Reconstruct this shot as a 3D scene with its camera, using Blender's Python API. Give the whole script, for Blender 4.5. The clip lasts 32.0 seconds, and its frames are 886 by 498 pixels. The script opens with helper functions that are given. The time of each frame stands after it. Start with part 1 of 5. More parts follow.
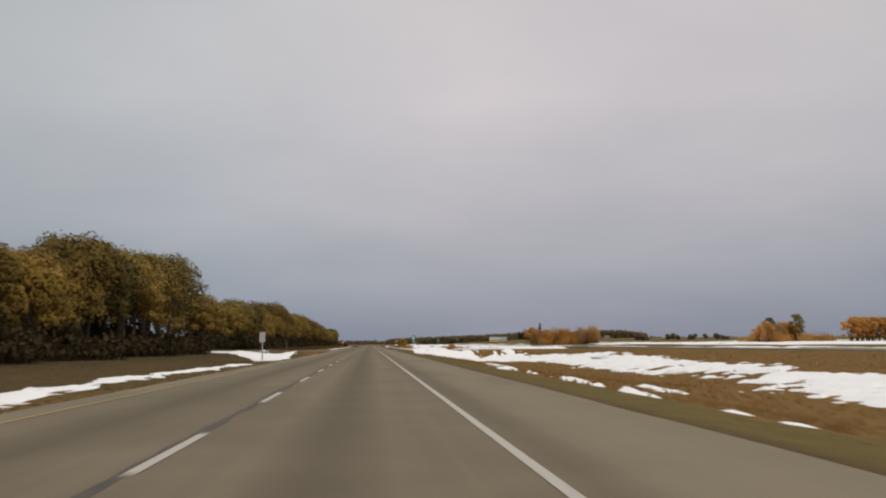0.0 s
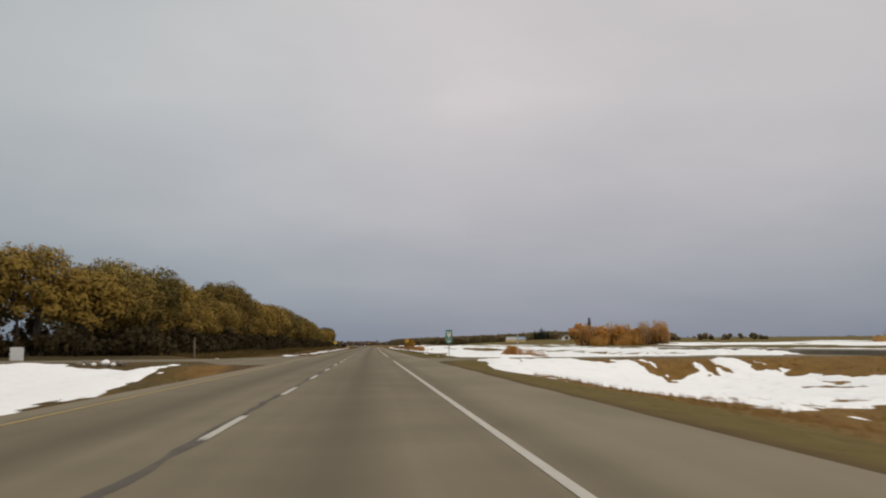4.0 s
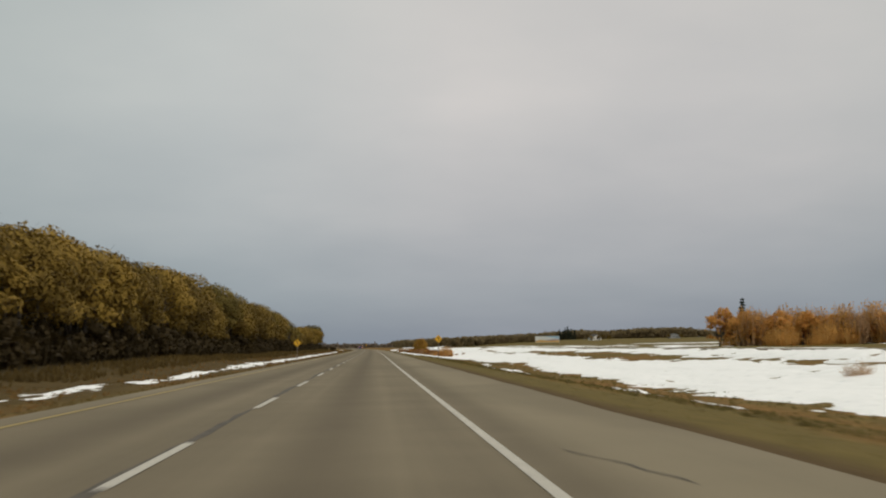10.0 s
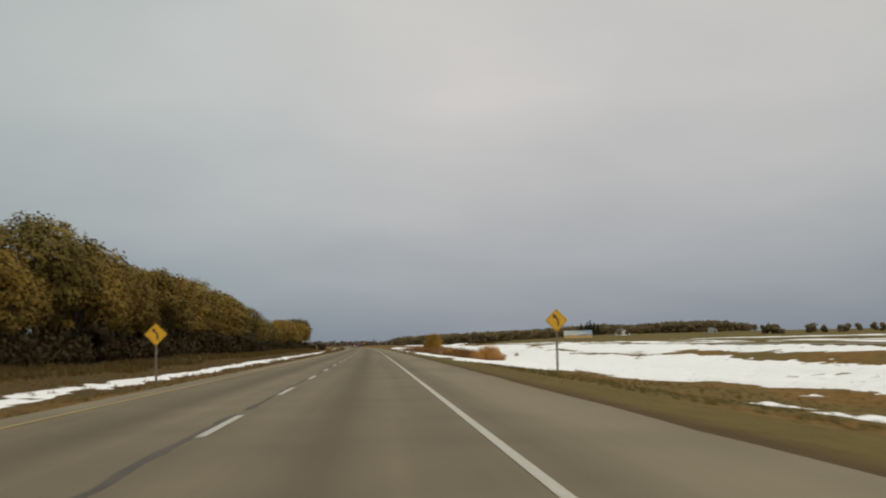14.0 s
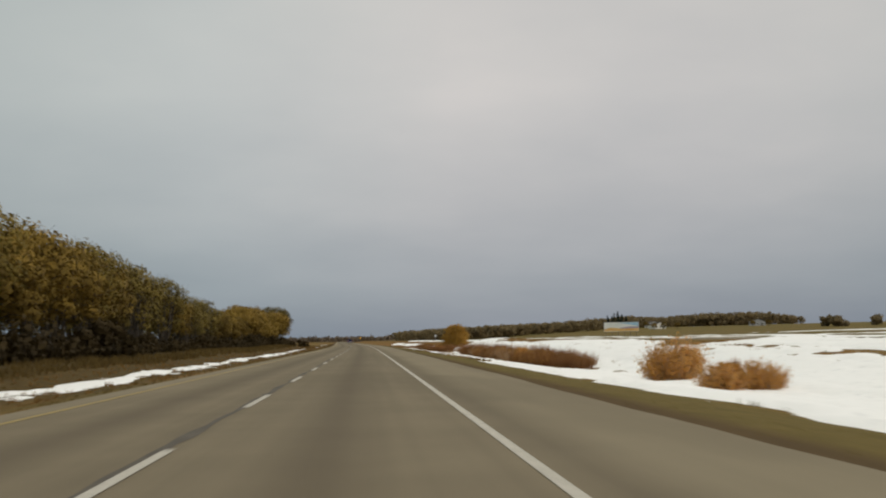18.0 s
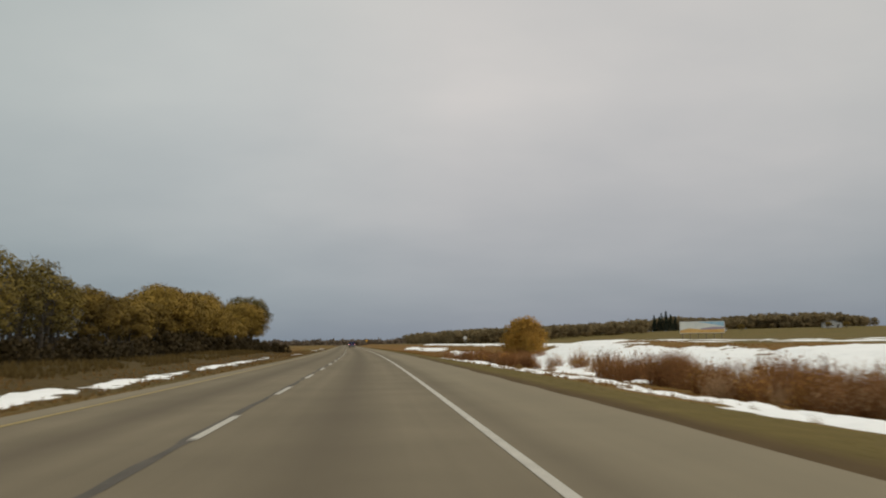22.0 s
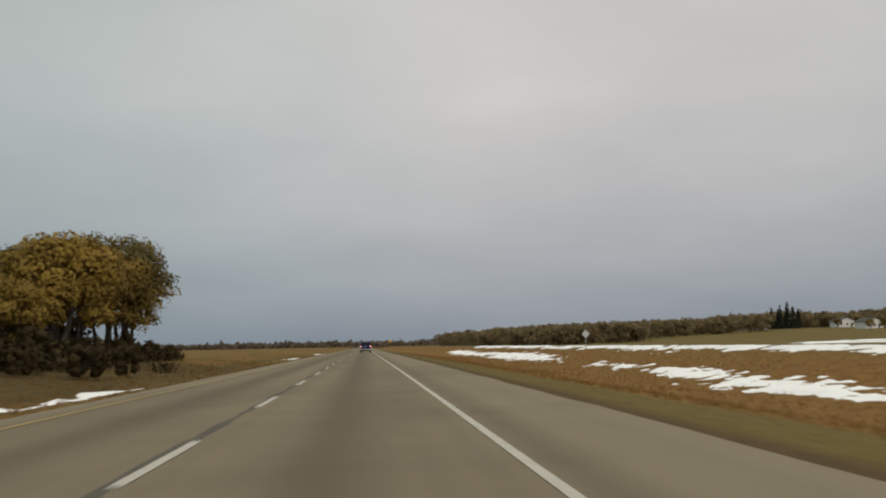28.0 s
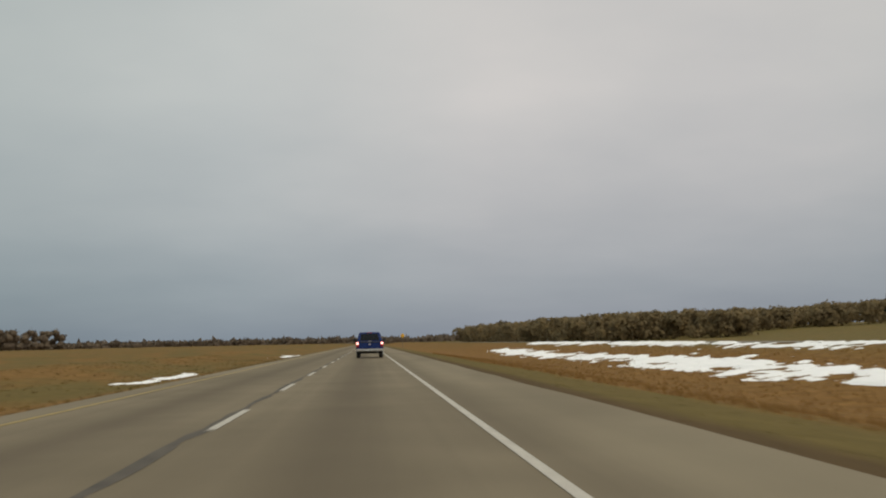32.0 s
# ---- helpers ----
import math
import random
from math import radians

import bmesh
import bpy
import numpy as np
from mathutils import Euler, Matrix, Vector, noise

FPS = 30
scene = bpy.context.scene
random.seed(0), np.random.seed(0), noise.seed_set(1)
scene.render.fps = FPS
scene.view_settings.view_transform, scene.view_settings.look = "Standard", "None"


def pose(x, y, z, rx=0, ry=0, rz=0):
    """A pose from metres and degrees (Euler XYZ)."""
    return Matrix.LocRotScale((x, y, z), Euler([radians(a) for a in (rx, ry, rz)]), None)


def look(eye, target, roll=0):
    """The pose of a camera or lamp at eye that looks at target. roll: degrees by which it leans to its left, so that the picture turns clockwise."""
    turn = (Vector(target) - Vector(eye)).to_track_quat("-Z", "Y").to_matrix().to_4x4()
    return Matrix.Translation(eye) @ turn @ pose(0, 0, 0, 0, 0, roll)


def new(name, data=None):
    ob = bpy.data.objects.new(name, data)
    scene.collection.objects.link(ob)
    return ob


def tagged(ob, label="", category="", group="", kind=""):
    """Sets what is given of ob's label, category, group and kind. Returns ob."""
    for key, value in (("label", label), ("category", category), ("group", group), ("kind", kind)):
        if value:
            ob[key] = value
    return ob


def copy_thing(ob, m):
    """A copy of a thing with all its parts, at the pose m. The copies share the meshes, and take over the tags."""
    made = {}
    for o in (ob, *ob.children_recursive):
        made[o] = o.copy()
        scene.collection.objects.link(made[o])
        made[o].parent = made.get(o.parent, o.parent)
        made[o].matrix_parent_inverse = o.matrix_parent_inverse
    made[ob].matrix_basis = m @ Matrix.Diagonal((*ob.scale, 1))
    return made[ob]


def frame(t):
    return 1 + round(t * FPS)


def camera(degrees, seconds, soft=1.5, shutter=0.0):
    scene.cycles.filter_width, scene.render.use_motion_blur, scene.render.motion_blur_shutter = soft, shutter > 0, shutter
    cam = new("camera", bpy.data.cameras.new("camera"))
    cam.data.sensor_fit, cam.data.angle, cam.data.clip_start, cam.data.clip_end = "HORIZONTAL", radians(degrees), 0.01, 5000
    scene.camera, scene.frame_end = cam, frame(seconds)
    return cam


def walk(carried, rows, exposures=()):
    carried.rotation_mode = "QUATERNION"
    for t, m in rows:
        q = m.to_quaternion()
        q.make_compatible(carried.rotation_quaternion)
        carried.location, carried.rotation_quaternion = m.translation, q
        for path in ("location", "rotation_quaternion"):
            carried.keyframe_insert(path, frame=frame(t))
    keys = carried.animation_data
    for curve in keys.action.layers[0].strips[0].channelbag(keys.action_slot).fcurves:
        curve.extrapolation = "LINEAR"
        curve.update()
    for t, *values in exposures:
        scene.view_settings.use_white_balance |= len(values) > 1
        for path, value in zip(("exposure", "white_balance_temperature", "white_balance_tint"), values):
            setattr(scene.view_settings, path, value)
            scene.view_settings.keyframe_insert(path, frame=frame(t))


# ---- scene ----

# ---- the road's own coordinates: s metres along the right edge line, u metres to its right ----
BEND_S = (-3000, 200, 400, 550, 650, 740, 800, 880, 960, 5000)
BEND_DEG = (0.0, 0.0, -0.31, -0.02, 0.08, 0.83, 1.28, 1.51, 1.46, 1.46)
_S = np.arange(-3000.0, 4801.0, 1.0)
_T = np.radians(np.interp(_S, BEND_S, BEND_DEG))
_X = np.concatenate([[0.0], np.cumsum(-np.sin((_T[1:] + _T[:-1]) / 2))])
_Y = np.concatenate([[0.0], np.cumsum(np.cos((_T[1:] + _T[:-1]) / 2))]) - 3000.0
_X, _Y = _X - np.interp(0, _S, _X), _Y - np.interp(0, _S, _Y)


def plan(s, u):
    """World x, y of road coordinates (numbers or arrays)."""
    th = np.interp(s, _S, _T)
    return np.interp(s, _S, _X) + np.cos(th) * u, np.interp(s, _S, _Y) + np.sin(th) * u


def heading(s):
    return math.degrees(np.interp(s, _S, _T))


# ---- the camera and its way: t, s, u, yaw off the road, pitch, roll ----
EYE = 1.155
DRIVE = (
    (0, -9.82, -1.54, -3.88, 4.96, -0.47),
    (1, 20.30, -1.54, -3.75, 5.04, -0.37),
    (2, 49.07, -1.55, -3.77, 5.00, -0.47),
    (3, 78.96, -1.59, -3.81, 5.01, -0.47),
    (6, 166.07, -1.63, -4.01, 4.94, -0.87),
    (7, 195.38, -1.53, -4.18, 4.85, -1.07),
    (8, 225.44, -1.42, -4.13, 4.91, -0.87),
    (9, 254.06, -1.39, -3.97, 5.01, -0.97),
    (10, 283.65, -1.43, -3.81, 5.10, -0.87),
    (11, 312.13, -1.47, -3.88, 4.98, -1.17),
    (12, 341.98, -1.45, -4.03, 4.87, -1.27),
    (13, 370.73, -1.41, -3.89, 5.08, -1.17),
    (14, 400.51, -1.41, -3.72, 4.96, -1.27),
    (17, 488.46, -1.50, -3.87, 4.78, -1.27),
    (18, 517.03, -1.51, -4.10, 4.71, -1.37),
    (19, 546.63, -1.47, -3.97, 4.96, -1.37),
    (20, 574.68, -1.46, -3.99, 4.72, -1.47),
    (21, 604.13, -1.50, -3.95, 4.99, -1.17),
    (22, 632.89, -1.46, -3.86, 4.90, -1.17),
    (23, 662.16, -1.44, -3.84, 4.77, -1.37),
    (24, 690.53, -1.43, -3.92, 4.97, -1.27),
    (25, 720.40, -1.50, -3.91, 5.00, -1.07),
    (28, 808.11, -1.54, -4.04, 5.02, -1.17),
    (29, 836.45, -1.50, -4.03, 4.87, -1.17),
    (30, 866.27, -1.49, -4.02, 4.79, -1.17),
    (31, 894.78, -1.48, -3.93, 5.05, -1.17),
    (32, 924.47, -1.54, -4.02, 4.82, -1.17)
)
cam = camera(44.3, 32.0, soft=2.05, shutter=0.5)


def eye_pose(s, u, yaw, pitch, roll):
    x, y = plan(s, u)
    a = math.radians(yaw + heading(s))
    e = Vector((float(x), float(y), EYE))
    p = math.radians(pitch)
    return look(e, e + Vector((-math.sin(a) * math.cos(p), math.cos(a) * math.cos(p), math.sin(p))) * 10, roll)


# the camera's white balance drifts between a neutral and a pinkish setting
PINK = (0, 3, 8, 9, 11, 17, 21, 23, 24, 25)
TINTS = [(t, 0.0, 6620 if t in PINK else 6950 if t == 31 else 6750, 13.6 if t in PINK else 4.0 if t == 31 else 6.5) for t, *row in DRIVE]
walk(cam, [(t, eye_pose(*row)) for t, *row in DRIVE], TINTS)

# ---- sky and sun ----
SUN_EL, SUN_AZ = 42.0, 140.0     # degrees up, and to the right of the road ahead
world = bpy.data.worlds.new("overcast_sky")
scene.world = world
world.use_nodes = True
nt = world.node_tree
nt.nodes.clear()


def node(tree, kind, **values):
    n = tree.nodes.new(kind)
    for key, value in values.items():
        if key.startswith("i_"):
            n.inputs[key[2:].replace("_", " ")].default_value = value
    return n


def ramp(tree, stops, source=None):
    n = tree.nodes.new("ShaderNodeValToRGB")
    els = n.color_ramp.elements
    while len(els) < len(stops):
        els.new(0.5)
    for el, (at, col) in zip(els, stops):
        el.position = at
        el.color = (*col, 1.0) if len(col) == 3 else col
    if source is not None:
        tree.links.new(source, n.inputs[0])
    return n


def calc(tree, op, a, b=None):
    n = tree.nodes.new("ShaderNodeMath")
    n.operation = op
    for i, v in enumerate((a, b)):
        if v is None:
            continue
        if isinstance(v, (int, float)):
            n.inputs[i].default_value = v
        else:
            tree.links.new(v, n.inputs[i])
    return n.outputs[0]


def mixcol(tree, fac, a, b, blend="MIX"):
    n = tree.nodes.new("ShaderNodeMix")
    n.data_type, n.blend_type = "RGBA", blend
    for sock, v in ((n.inputs[0], fac), (n.inputs[6], a), (n.inputs[7], b)):
        if isinstance(v, (int, float)):
            sock.default_value = v
        elif isinstance(v, tuple):
            sock.default_value = (*v, 1.0)
        else:
            tree.links.new(v, sock)
    return n.outputs[2]


sky = node(nt, "ShaderNodeTexSky")
sky.sky_type, sky.sun_disc = "NISHITA", False
sky.sun_elevation, sky.sun_rotation = radians(SUN_EL), radians(SUN_AZ)
clear = node(nt, "ShaderNodeBackground", i_Strength=0.08)
nt.links.new(sky.outputs[0], clear.inputs[0])
co = node(nt, "ShaderNodeTexCoord")
sep = node(nt, "ShaderNodeSeparateXYZ")
nt.links.new(co.outputs["Generated"], sep.inputs[0])
deck = ramp(nt, [(0.0, (0.24, 0.275, 0.345)), (0.045, (0.335, 0.365, 0.42)), (0.12, (0.485, 0.49, 0.52)),
                 (0.22, (0.61, 0.60, 0.61)), (0.34, (0.63, 0.62, 0.62)), (0.6, (0.88, 0.84, 0.79)), (1.0, (1.06, 1.01, 0.93))], sep.outputs[2])
lift = calc(nt, "ADD", sep.outputs[2], 0.22)
flat = node(nt, "ShaderNodeCombineXYZ")
nt.links.new(calc(nt, "DIVIDE", sep.outputs[0], lift), flat.inputs[0])
nt.links.new(calc(nt, "DIVIDE", sep.outputs[1], lift), flat.inputs[1])
cl = node(nt, "ShaderNodeTexNoise", i_Scale=1.3, i_Detail=5.0, i_Roughness=0.5)
nt.links.new(flat.outputs[0], cl.inputs["Vector"])
puff = ramp(nt, [(0.3, (0.90, 0.915, 0.93)), (0.55, (1.0, 1.0, 1.0)), (0.75, (1.09, 1.07, 1.06))], cl.outputs[0])
grey = node(nt, "ShaderNodeBackground", i_Strength=1.0)
# sky colour darkened to left and right, imitating the lens vignette
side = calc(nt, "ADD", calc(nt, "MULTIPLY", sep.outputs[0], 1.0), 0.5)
vignette = ramp(nt, [(0.06, (0.66, 0.75, 0.76)), (0.36, (0.90, 0.945, 0.95)), (0.58, (1.02, 1.0, 1.0)), (0.80, (0.97, 0.955, 0.96)), (0.98, (0.86, 0.875, 0.88))], side)
decked = mixcol(nt, 1.0, deck.outputs[0], puff.outputs[0], "MULTIPLY")
nt.links.new(mixcol(nt, 1.0, decked, vignette.outputs[0], "MULTIPLY"), grey.inputs[0])
both = node(nt, "ShaderNodeMixShader", i_Fac=0.94)
nt.links.new(clear.outputs[0], both.inputs[1])
nt.links.new(grey.outputs[0], both.inputs[2])
nt.links.new(both.outputs[0], node(nt, "ShaderNodeOutputWorld").inputs[0])

sun = new("sun", bpy.data.lights.new("sun", "SUN"))
sun.data.energy, sun.data.angle, sun.data.color = 0.8, radians(16), (1.0, 0.91, 0.78)
_az, _el = radians(SUN_AZ), radians(SUN_EL)
sun.matrix_world = look((0, 0, 60), (-math.sin(_az) * math.cos(_el), -math.cos(_az) * math.cos(_el), 60 - math.sin(_el)))


# ---- materials ----
def material(name, rough=0.8, metal=0.0):
    m = bpy.data.materials.new(name)
    m.use_nodes = True
    t = m.node_tree
    b = t.nodes["Principled BSDF"]
    b.inputs["Roughness"].default_value = rough
    b.inputs["Metallic"].default_value = metal
    return m, t, b


def noise_tex(t, scale, detail=4.0, rough=0.55, vector=None):
    n = node(t, "ShaderNodeTexNoise", i_Scale=scale, i_Detail=detail, i_Roughness=rough)
    if vector is not None:
        t.links.new(vector, n.inputs["Vector"])
    return n.outputs[0]


def bump(t, b, height, strength, distance):
    n = node(t, "ShaderNodeBump", i_Strength=strength, i_Distance=distance)
    t.links.new(height, n.inputs["Height"])
    t.links.new(n.outputs[0], b.inputs["Normal"])


def mottled(name, dark, light, scale=3.0, rough=0.8, metal=0.0, fine=12.0, strength=0.3, distance=0.02, lo=0.35, hi=0.65):
    """A surface of two close tones with coarse and fine variation and a little relief."""
    m, t, b = material(name, rough, metal)
    pos = node(t, "ShaderNodeTexCoord").outputs["Object"]
    coarse, grain = noise_tex(t, scale, 5.0, 0.6, pos), noise_tex(t, scale * fine, 3.0, 0.6, pos)
    both_n = calc(t, "ADD", calc(t, "MULTIPLY", coarse, 0.65), calc(t, "MULTIPLY", grain, 0.35))
    t.links.new(ramp(t, [(lo, dark), (hi, light)], both_n).outputs[0], b.inputs["Base Color"])
    bump(t, b, grain, strength, distance)
    return m


def leafy(name, stops, through_leaf=0.32):
    """Leaves: every leaf spray takes its own tone."""
    m, t, b = material(name, 0.75)
    geo = node(t, "ShaderNodeNewGeometry")
    ob = node(t, "ShaderNodeObjectInfo")
    pos = node(t, "ShaderNodeTexCoord").outputs["Object"]
    tone = calc(t, "ADD", calc(t, "MULTIPLY", geo.outputs["Random Per Island"], 0.10), calc(t, "MULTIPLY", noise_tex(t, 0.30, 3.0, 0.5, pos), 0.90))
    tone = calc(t, "ADD", tone, calc(t, "MULTIPLY", calc(t, "SUBTRACT", ob.outputs["Random"], 0.5), 0.35))
    fine = noise_tex(t, 5.0, 2.0, 0.6, pos)
    tone = calc(t, "ADD", tone, calc(t, "MULTIPLY", calc(t, "SUBTRACT", fine, 0.5), 0.2))
    bump(t, b, fine, 0.25, 0.08)
    col = ramp(t, stops, tone).outputs[0]
    t.links.new(col, b.inputs["Base Color"])
    b.inputs["Specular IOR Level"].default_value = 0.2
    tr = node(t, "ShaderNodeBsdfTranslucent")
    t.links.new(col, tr.inputs[0])
    mx = node(t, "ShaderNodeMixShader", i_Fac=through_leaf)
    t.links.new(b.outputs[0], mx.inputs[1])
    t.links.new(tr.outputs[0], mx.inputs[2])
    t.links.new(mx.outputs[0], t.nodes["Material Output"].inputs[0])
    return m


def road_uv(t):
    """u and s in metres, from the mesh's road coordinates."""
    uvn = node(t, "ShaderNodeUVMap")
    uvn.uv_map = "road"
    sp = node(t, "ShaderNodeSeparateXYZ")
    t.links.new(uvn.outputs[0], sp.inputs[0])
    return uvn.outputs[0], sp.outputs[0], sp.outputs[1]


def scaled(t, vector, scale):
    n = node(t, "ShaderNodeMapping")
    n.inputs["Scale"].default_value = scale
    t.links.new(vector, n.inputs[0])
    return n.outputs[0]


def band(t, x, a, b, soft):
    """1 between a and b, fading over soft metres."""
    up = node(t, "ShaderNodeMapRange", i_From_Min=a - soft, i_From_Max=a + soft)
    dn = node(t, "ShaderNodeMapRange", i_From_Min=b - soft, i_From_Max=b + soft, i_To_Min=1.0, i_To_Max=0.0)
    t.links.new(x, up.inputs[0])
    t.links.new(x, dn.inputs[0])
    return calc(t, "MULTIPLY", up.outputs[0], dn.outputs[0])


# dead grass, mown verge, reddish ditch weeds and stubble fields, with tree-row shade painted in
GRASS, t, b = material("autumn_grass", 0.95)
uv, gu, gs = road_uv(t)
n1 = noise_tex(t, 0.16, 5.0, 0.6, scaled(t, uv, (1.0, 0.35, 1.0)))
n2 = noise_tex(t, 1.1, 5.0, 0.65, scaled(t, uv, (1.0, 0.5, 1.0)))
n3 = noise_tex(t, 9.0, 3.0, 0.6, uv)
mixn = calc(t, "ADD", calc(t, "MULTIPLY", n2, 0.55), calc(t, "MULTIPLY", n3, 0.45))
olive = ramp(t, [(0.28, (0.090, 0.067, 0.020)), (0.5, (0.131, 0.097, 0.029)), (0.72, (0.178, 0.130, 0.043))], mixn).outputs[0]
rust = ramp(t, [(0.30, (0.100, 0.054, 0.015)), (0.5, (0.190, 0.104, 0.029)), (0.70, (0.28, 0.165, 0.052))], mixn).outputs[0]
# near-black grass tone: shade below the left trees put into the colour
tree_shade = ramp(t, [(0.30, (0.026, 0.021, 0.008)), (0.5, (0.055, 0.041, 0.016)), (0.70, (0.095, 0.068, 0.030))], mixn).outputs[0]
wob = calc(t, "ADD", gu, calc(t, "MULTIPLY", calc(t, "SUBTRACT", n1, 0.5), 5.0))
col = mixcol(t, ramp(t, [(0.42, (0, 0, 0)), (0.58, (1, 1, 1))], n1).outputs[0], olive, rust)
rusty = calc(t, "SUBTRACT", 0.8, calc(t, "MULTIPLY", band(t, gs, 215.0, 600.0, 25.0), 0.62))
col = mixcol(t, calc(t, "MULTIPLY", band(t, wob, 7.5, 36.0, 1.5), rusty), col, rust)
meadow = ramp(t, [(0.30, (0.068, 0.060, 0.020)), (0.5, (0.130, 0.108, 0.036)), (0.70, (0.20, 0.160, 0.065))], mixn).outputs[0]
col = mixcol(t, calc(t, "MULTIPLY", band(t, wob, 46.0, 3000.0, 3.0), 0.65), col, meadow)
col = mixcol(t, band(t, wob, 2.0, 7.0, 0.8), col, olive)
bank = ramp(t, [(0.30, (0.048, 0.032, 0.012)), (0.5, (0.088, 0.059, 0.020)), (0.70, (0.135, 0.090, 0.033))], mixn).outputs[0]
col = mixcol(t, band(t, wob, -26.0, -12.5, 2.0), col, bank)
# painted shade laid under the tree row
col = mixcol(t, band(t, wob, -60.0, -23.5, 3.0), col, tree_shade)
open_left = mixcol(t, ramp(t, [(0.4, (0, 0, 0)), (0.6, (1, 1, 1))], n1).outputs[0], rust, olive)
col = mixcol(t, calc(t, "MULTIPLY", band(t, gs, 930.0, 4700.0, 12.0), band(t, wob, -400.0, -9.0, 2.0)), col, open_left)
ditch_far = calc(t, "MULTIPLY", band(t, gs, 800.0, 1250.0, 20.0), band(t, wob, 8.0, 33.0, 1.5))
col = mixcol(t, calc(t, "MULTIPLY", ditch_far, 0.45), col, ramp(t, [(0.38, (0.10, 0.048, 0.013)), (0.5, (0.20, 0.098, 0.026)), (0.62, (0.29, 0.155, 0.045))], mixn).outputs[0])
edge_dirt = calc(t, "ADD", band(t, calc(t, "ADD", gu, calc(t, "MULTIPLY", calc(t, "SUBTRACT", n1, 0.5), 0.9)), 1.0, 3.7, 0.4), band(t, gu, -9.9, -7.5, 0.5))
col = mixcol(t, calc(t, "MULTIPLY", edge_dirt, 0.8), col, mixcol(t, mixn, (0.040, 0.025, 0.012), (0.115, 0.070, 0.034)))
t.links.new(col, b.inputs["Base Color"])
b.inputs["Specular IOR Level"].default_value = 0.1
bump(t, b, mixn, 0.35, 0.05)

# worn highway surfacing with an oil-dark strip in each lane
ASPHALT, t, b = material("worn_asphalt", 0.85)
uv, au, as_ = road_uv(t)
streak = noise_tex(t, 0.5, 4.0, 0.6, scaled(t, uv, (1.8, 0.015, 1.0)))
blotch = noise_tex(t, 0.35, 5.0, 0.6, uv)
stone = noise_tex(t, 45.0, 2.0, 0.6, uv)
lane = calc(t, "ADD", band(t, au, -2.45, -1.55, 0.35), band(t, au, -5.9, -5.0, 0.35))
tone = calc(t, "ADD", calc(t, "MULTIPLY", streak, 0.45), calc(t, "ADD", calc(t, "MULTIPLY", blotch, 0.3), calc(t, "MULTIPLY", stone, 0.25)))
base = ramp(t, [(0.34, (0.136, 0.112, 0.077)), (0.5, (0.190, 0.157, 0.107)), (0.66, (0.240, 0.200, 0.137))], tone).outputs[0]
base = mixcol(t, calc(t, "MULTIPLY", lane, calc(t, "MULTIPLY", streak, 0.95)), base, (0.080, 0.062, 0.042))
wander = calc(t, "ADD", au, calc(t, "MULTIPLY", calc(t, "SUBTRACT", noise_tex(t, 0.4, 3.0, 0.6, scaled(t, uv, (0.0, 0.12, 1.0))), 0.5), 0.5))
base = mixcol(t, calc(t, "MULTIPLY", band(t, wander, 0.75, 4.0, 0.35), 0.5), base, (0.268, 0.228, 0.158))
base = mixcol(t, calc(t, "MULTIPLY", band(t, wander, 0.10, 0.55, 0.22), 0.30), base, (0.105, 0.085, 0.058))
base = mixcol(t, calc(t, "MULTIPLY", band(t, wander, -8.05, -7.35, 0.10), 0.25), base, (0.330, 0.285, 0.205))
patch = noise_tex(t, 0.09, 3.0, 0.5, scaled(t, uv, (2.2, 0.5, 1.0)))
base = mixcol(t, ramp(t, [(0.52, (0, 0, 0)), (0.60, (0.28, 0.28, 0.28))], patch).outputs[0], base, (0.125, 0.102, 0.068))
t.links.new(base, b.inputs["Base Color"])
b.inputs["Specular IOR Level"].default_value = 0.12
bump(t, b, stone, 0.25, 0.01)

GRAVEL = mottled("packed_gravel", (0.15, 0.125, 0.095), (0.27, 0.235, 0.19), 1.4, 0.95, fine=14, strength=0.6, distance=0.03)
DIRT = mottled("packed_dirt_and_gravel", (0.120, 0.098, 0.058), (0.215, 0.178, 0.110), 0.7, 0.95, fine=18, strength=0.5, distance=0.02)
TAR = mottled("black_joint_sealant", (0.050, 0.043, 0.035), (0.115, 0.098, 0.076), 2.0, 0.95)
WHITE_LINE = mottled("worn_white_road_paint", (0.30, 0.28, 0.245), (0.52, 0.49, 0.43), 5.0, 0.8, lo=0.3, hi=0.55)
YELLOW_LINE = mottled("worn_yellow_road_paint", (0.20, 0.15, 0.06), (0.42, 0.30, 0.08), 5.0, 0.7)
SNOW, t, b = material("old_snow", 0.65)
uv, su_, ss_ = road_uv(t)
sn = noise_tex(t, 1.2, 5.0, 0.6, uv)
t.links.new(ramp(t, [(0.25, (0.74, 0.75, 0.77)), (0.42, (0.93, 0.935, 0.945)), (0.8, (0.97, 0.97, 0.975))], sn).outputs[0], b.inputs["Base Color"])
b.inputs["Specular IOR Level"].default_value = 0.2
bump(t, b, sn, 0.5, 0.1)
BARK = mottled("grey_brown_bark", (0.035, 0.028, 0.022), (0.12, 0.10, 0.08), 2.5, 0.95, fine=9, strength=0.7, distance=0.04)
GOLD = leafy("golden_brown_leaves", [(0.2, (0.092, 0.062, 0.015)), (0.45, (0.188, 0.124, 0.026)), (0.65, (0.285, 0.185, 0.036)), (0.85, (0.37, 0.245, 0.052))], 0.16)
OLIVE = leafy("olive_yellow_leaves", [(0.2, (0.065, 0.052, 0.015)), (0.45, (0.145, 0.110, 0.027)), (0.65, (0.235, 0.170, 0.040)), (0.85, (0.32, 0.235, 0.062))], 0.16)
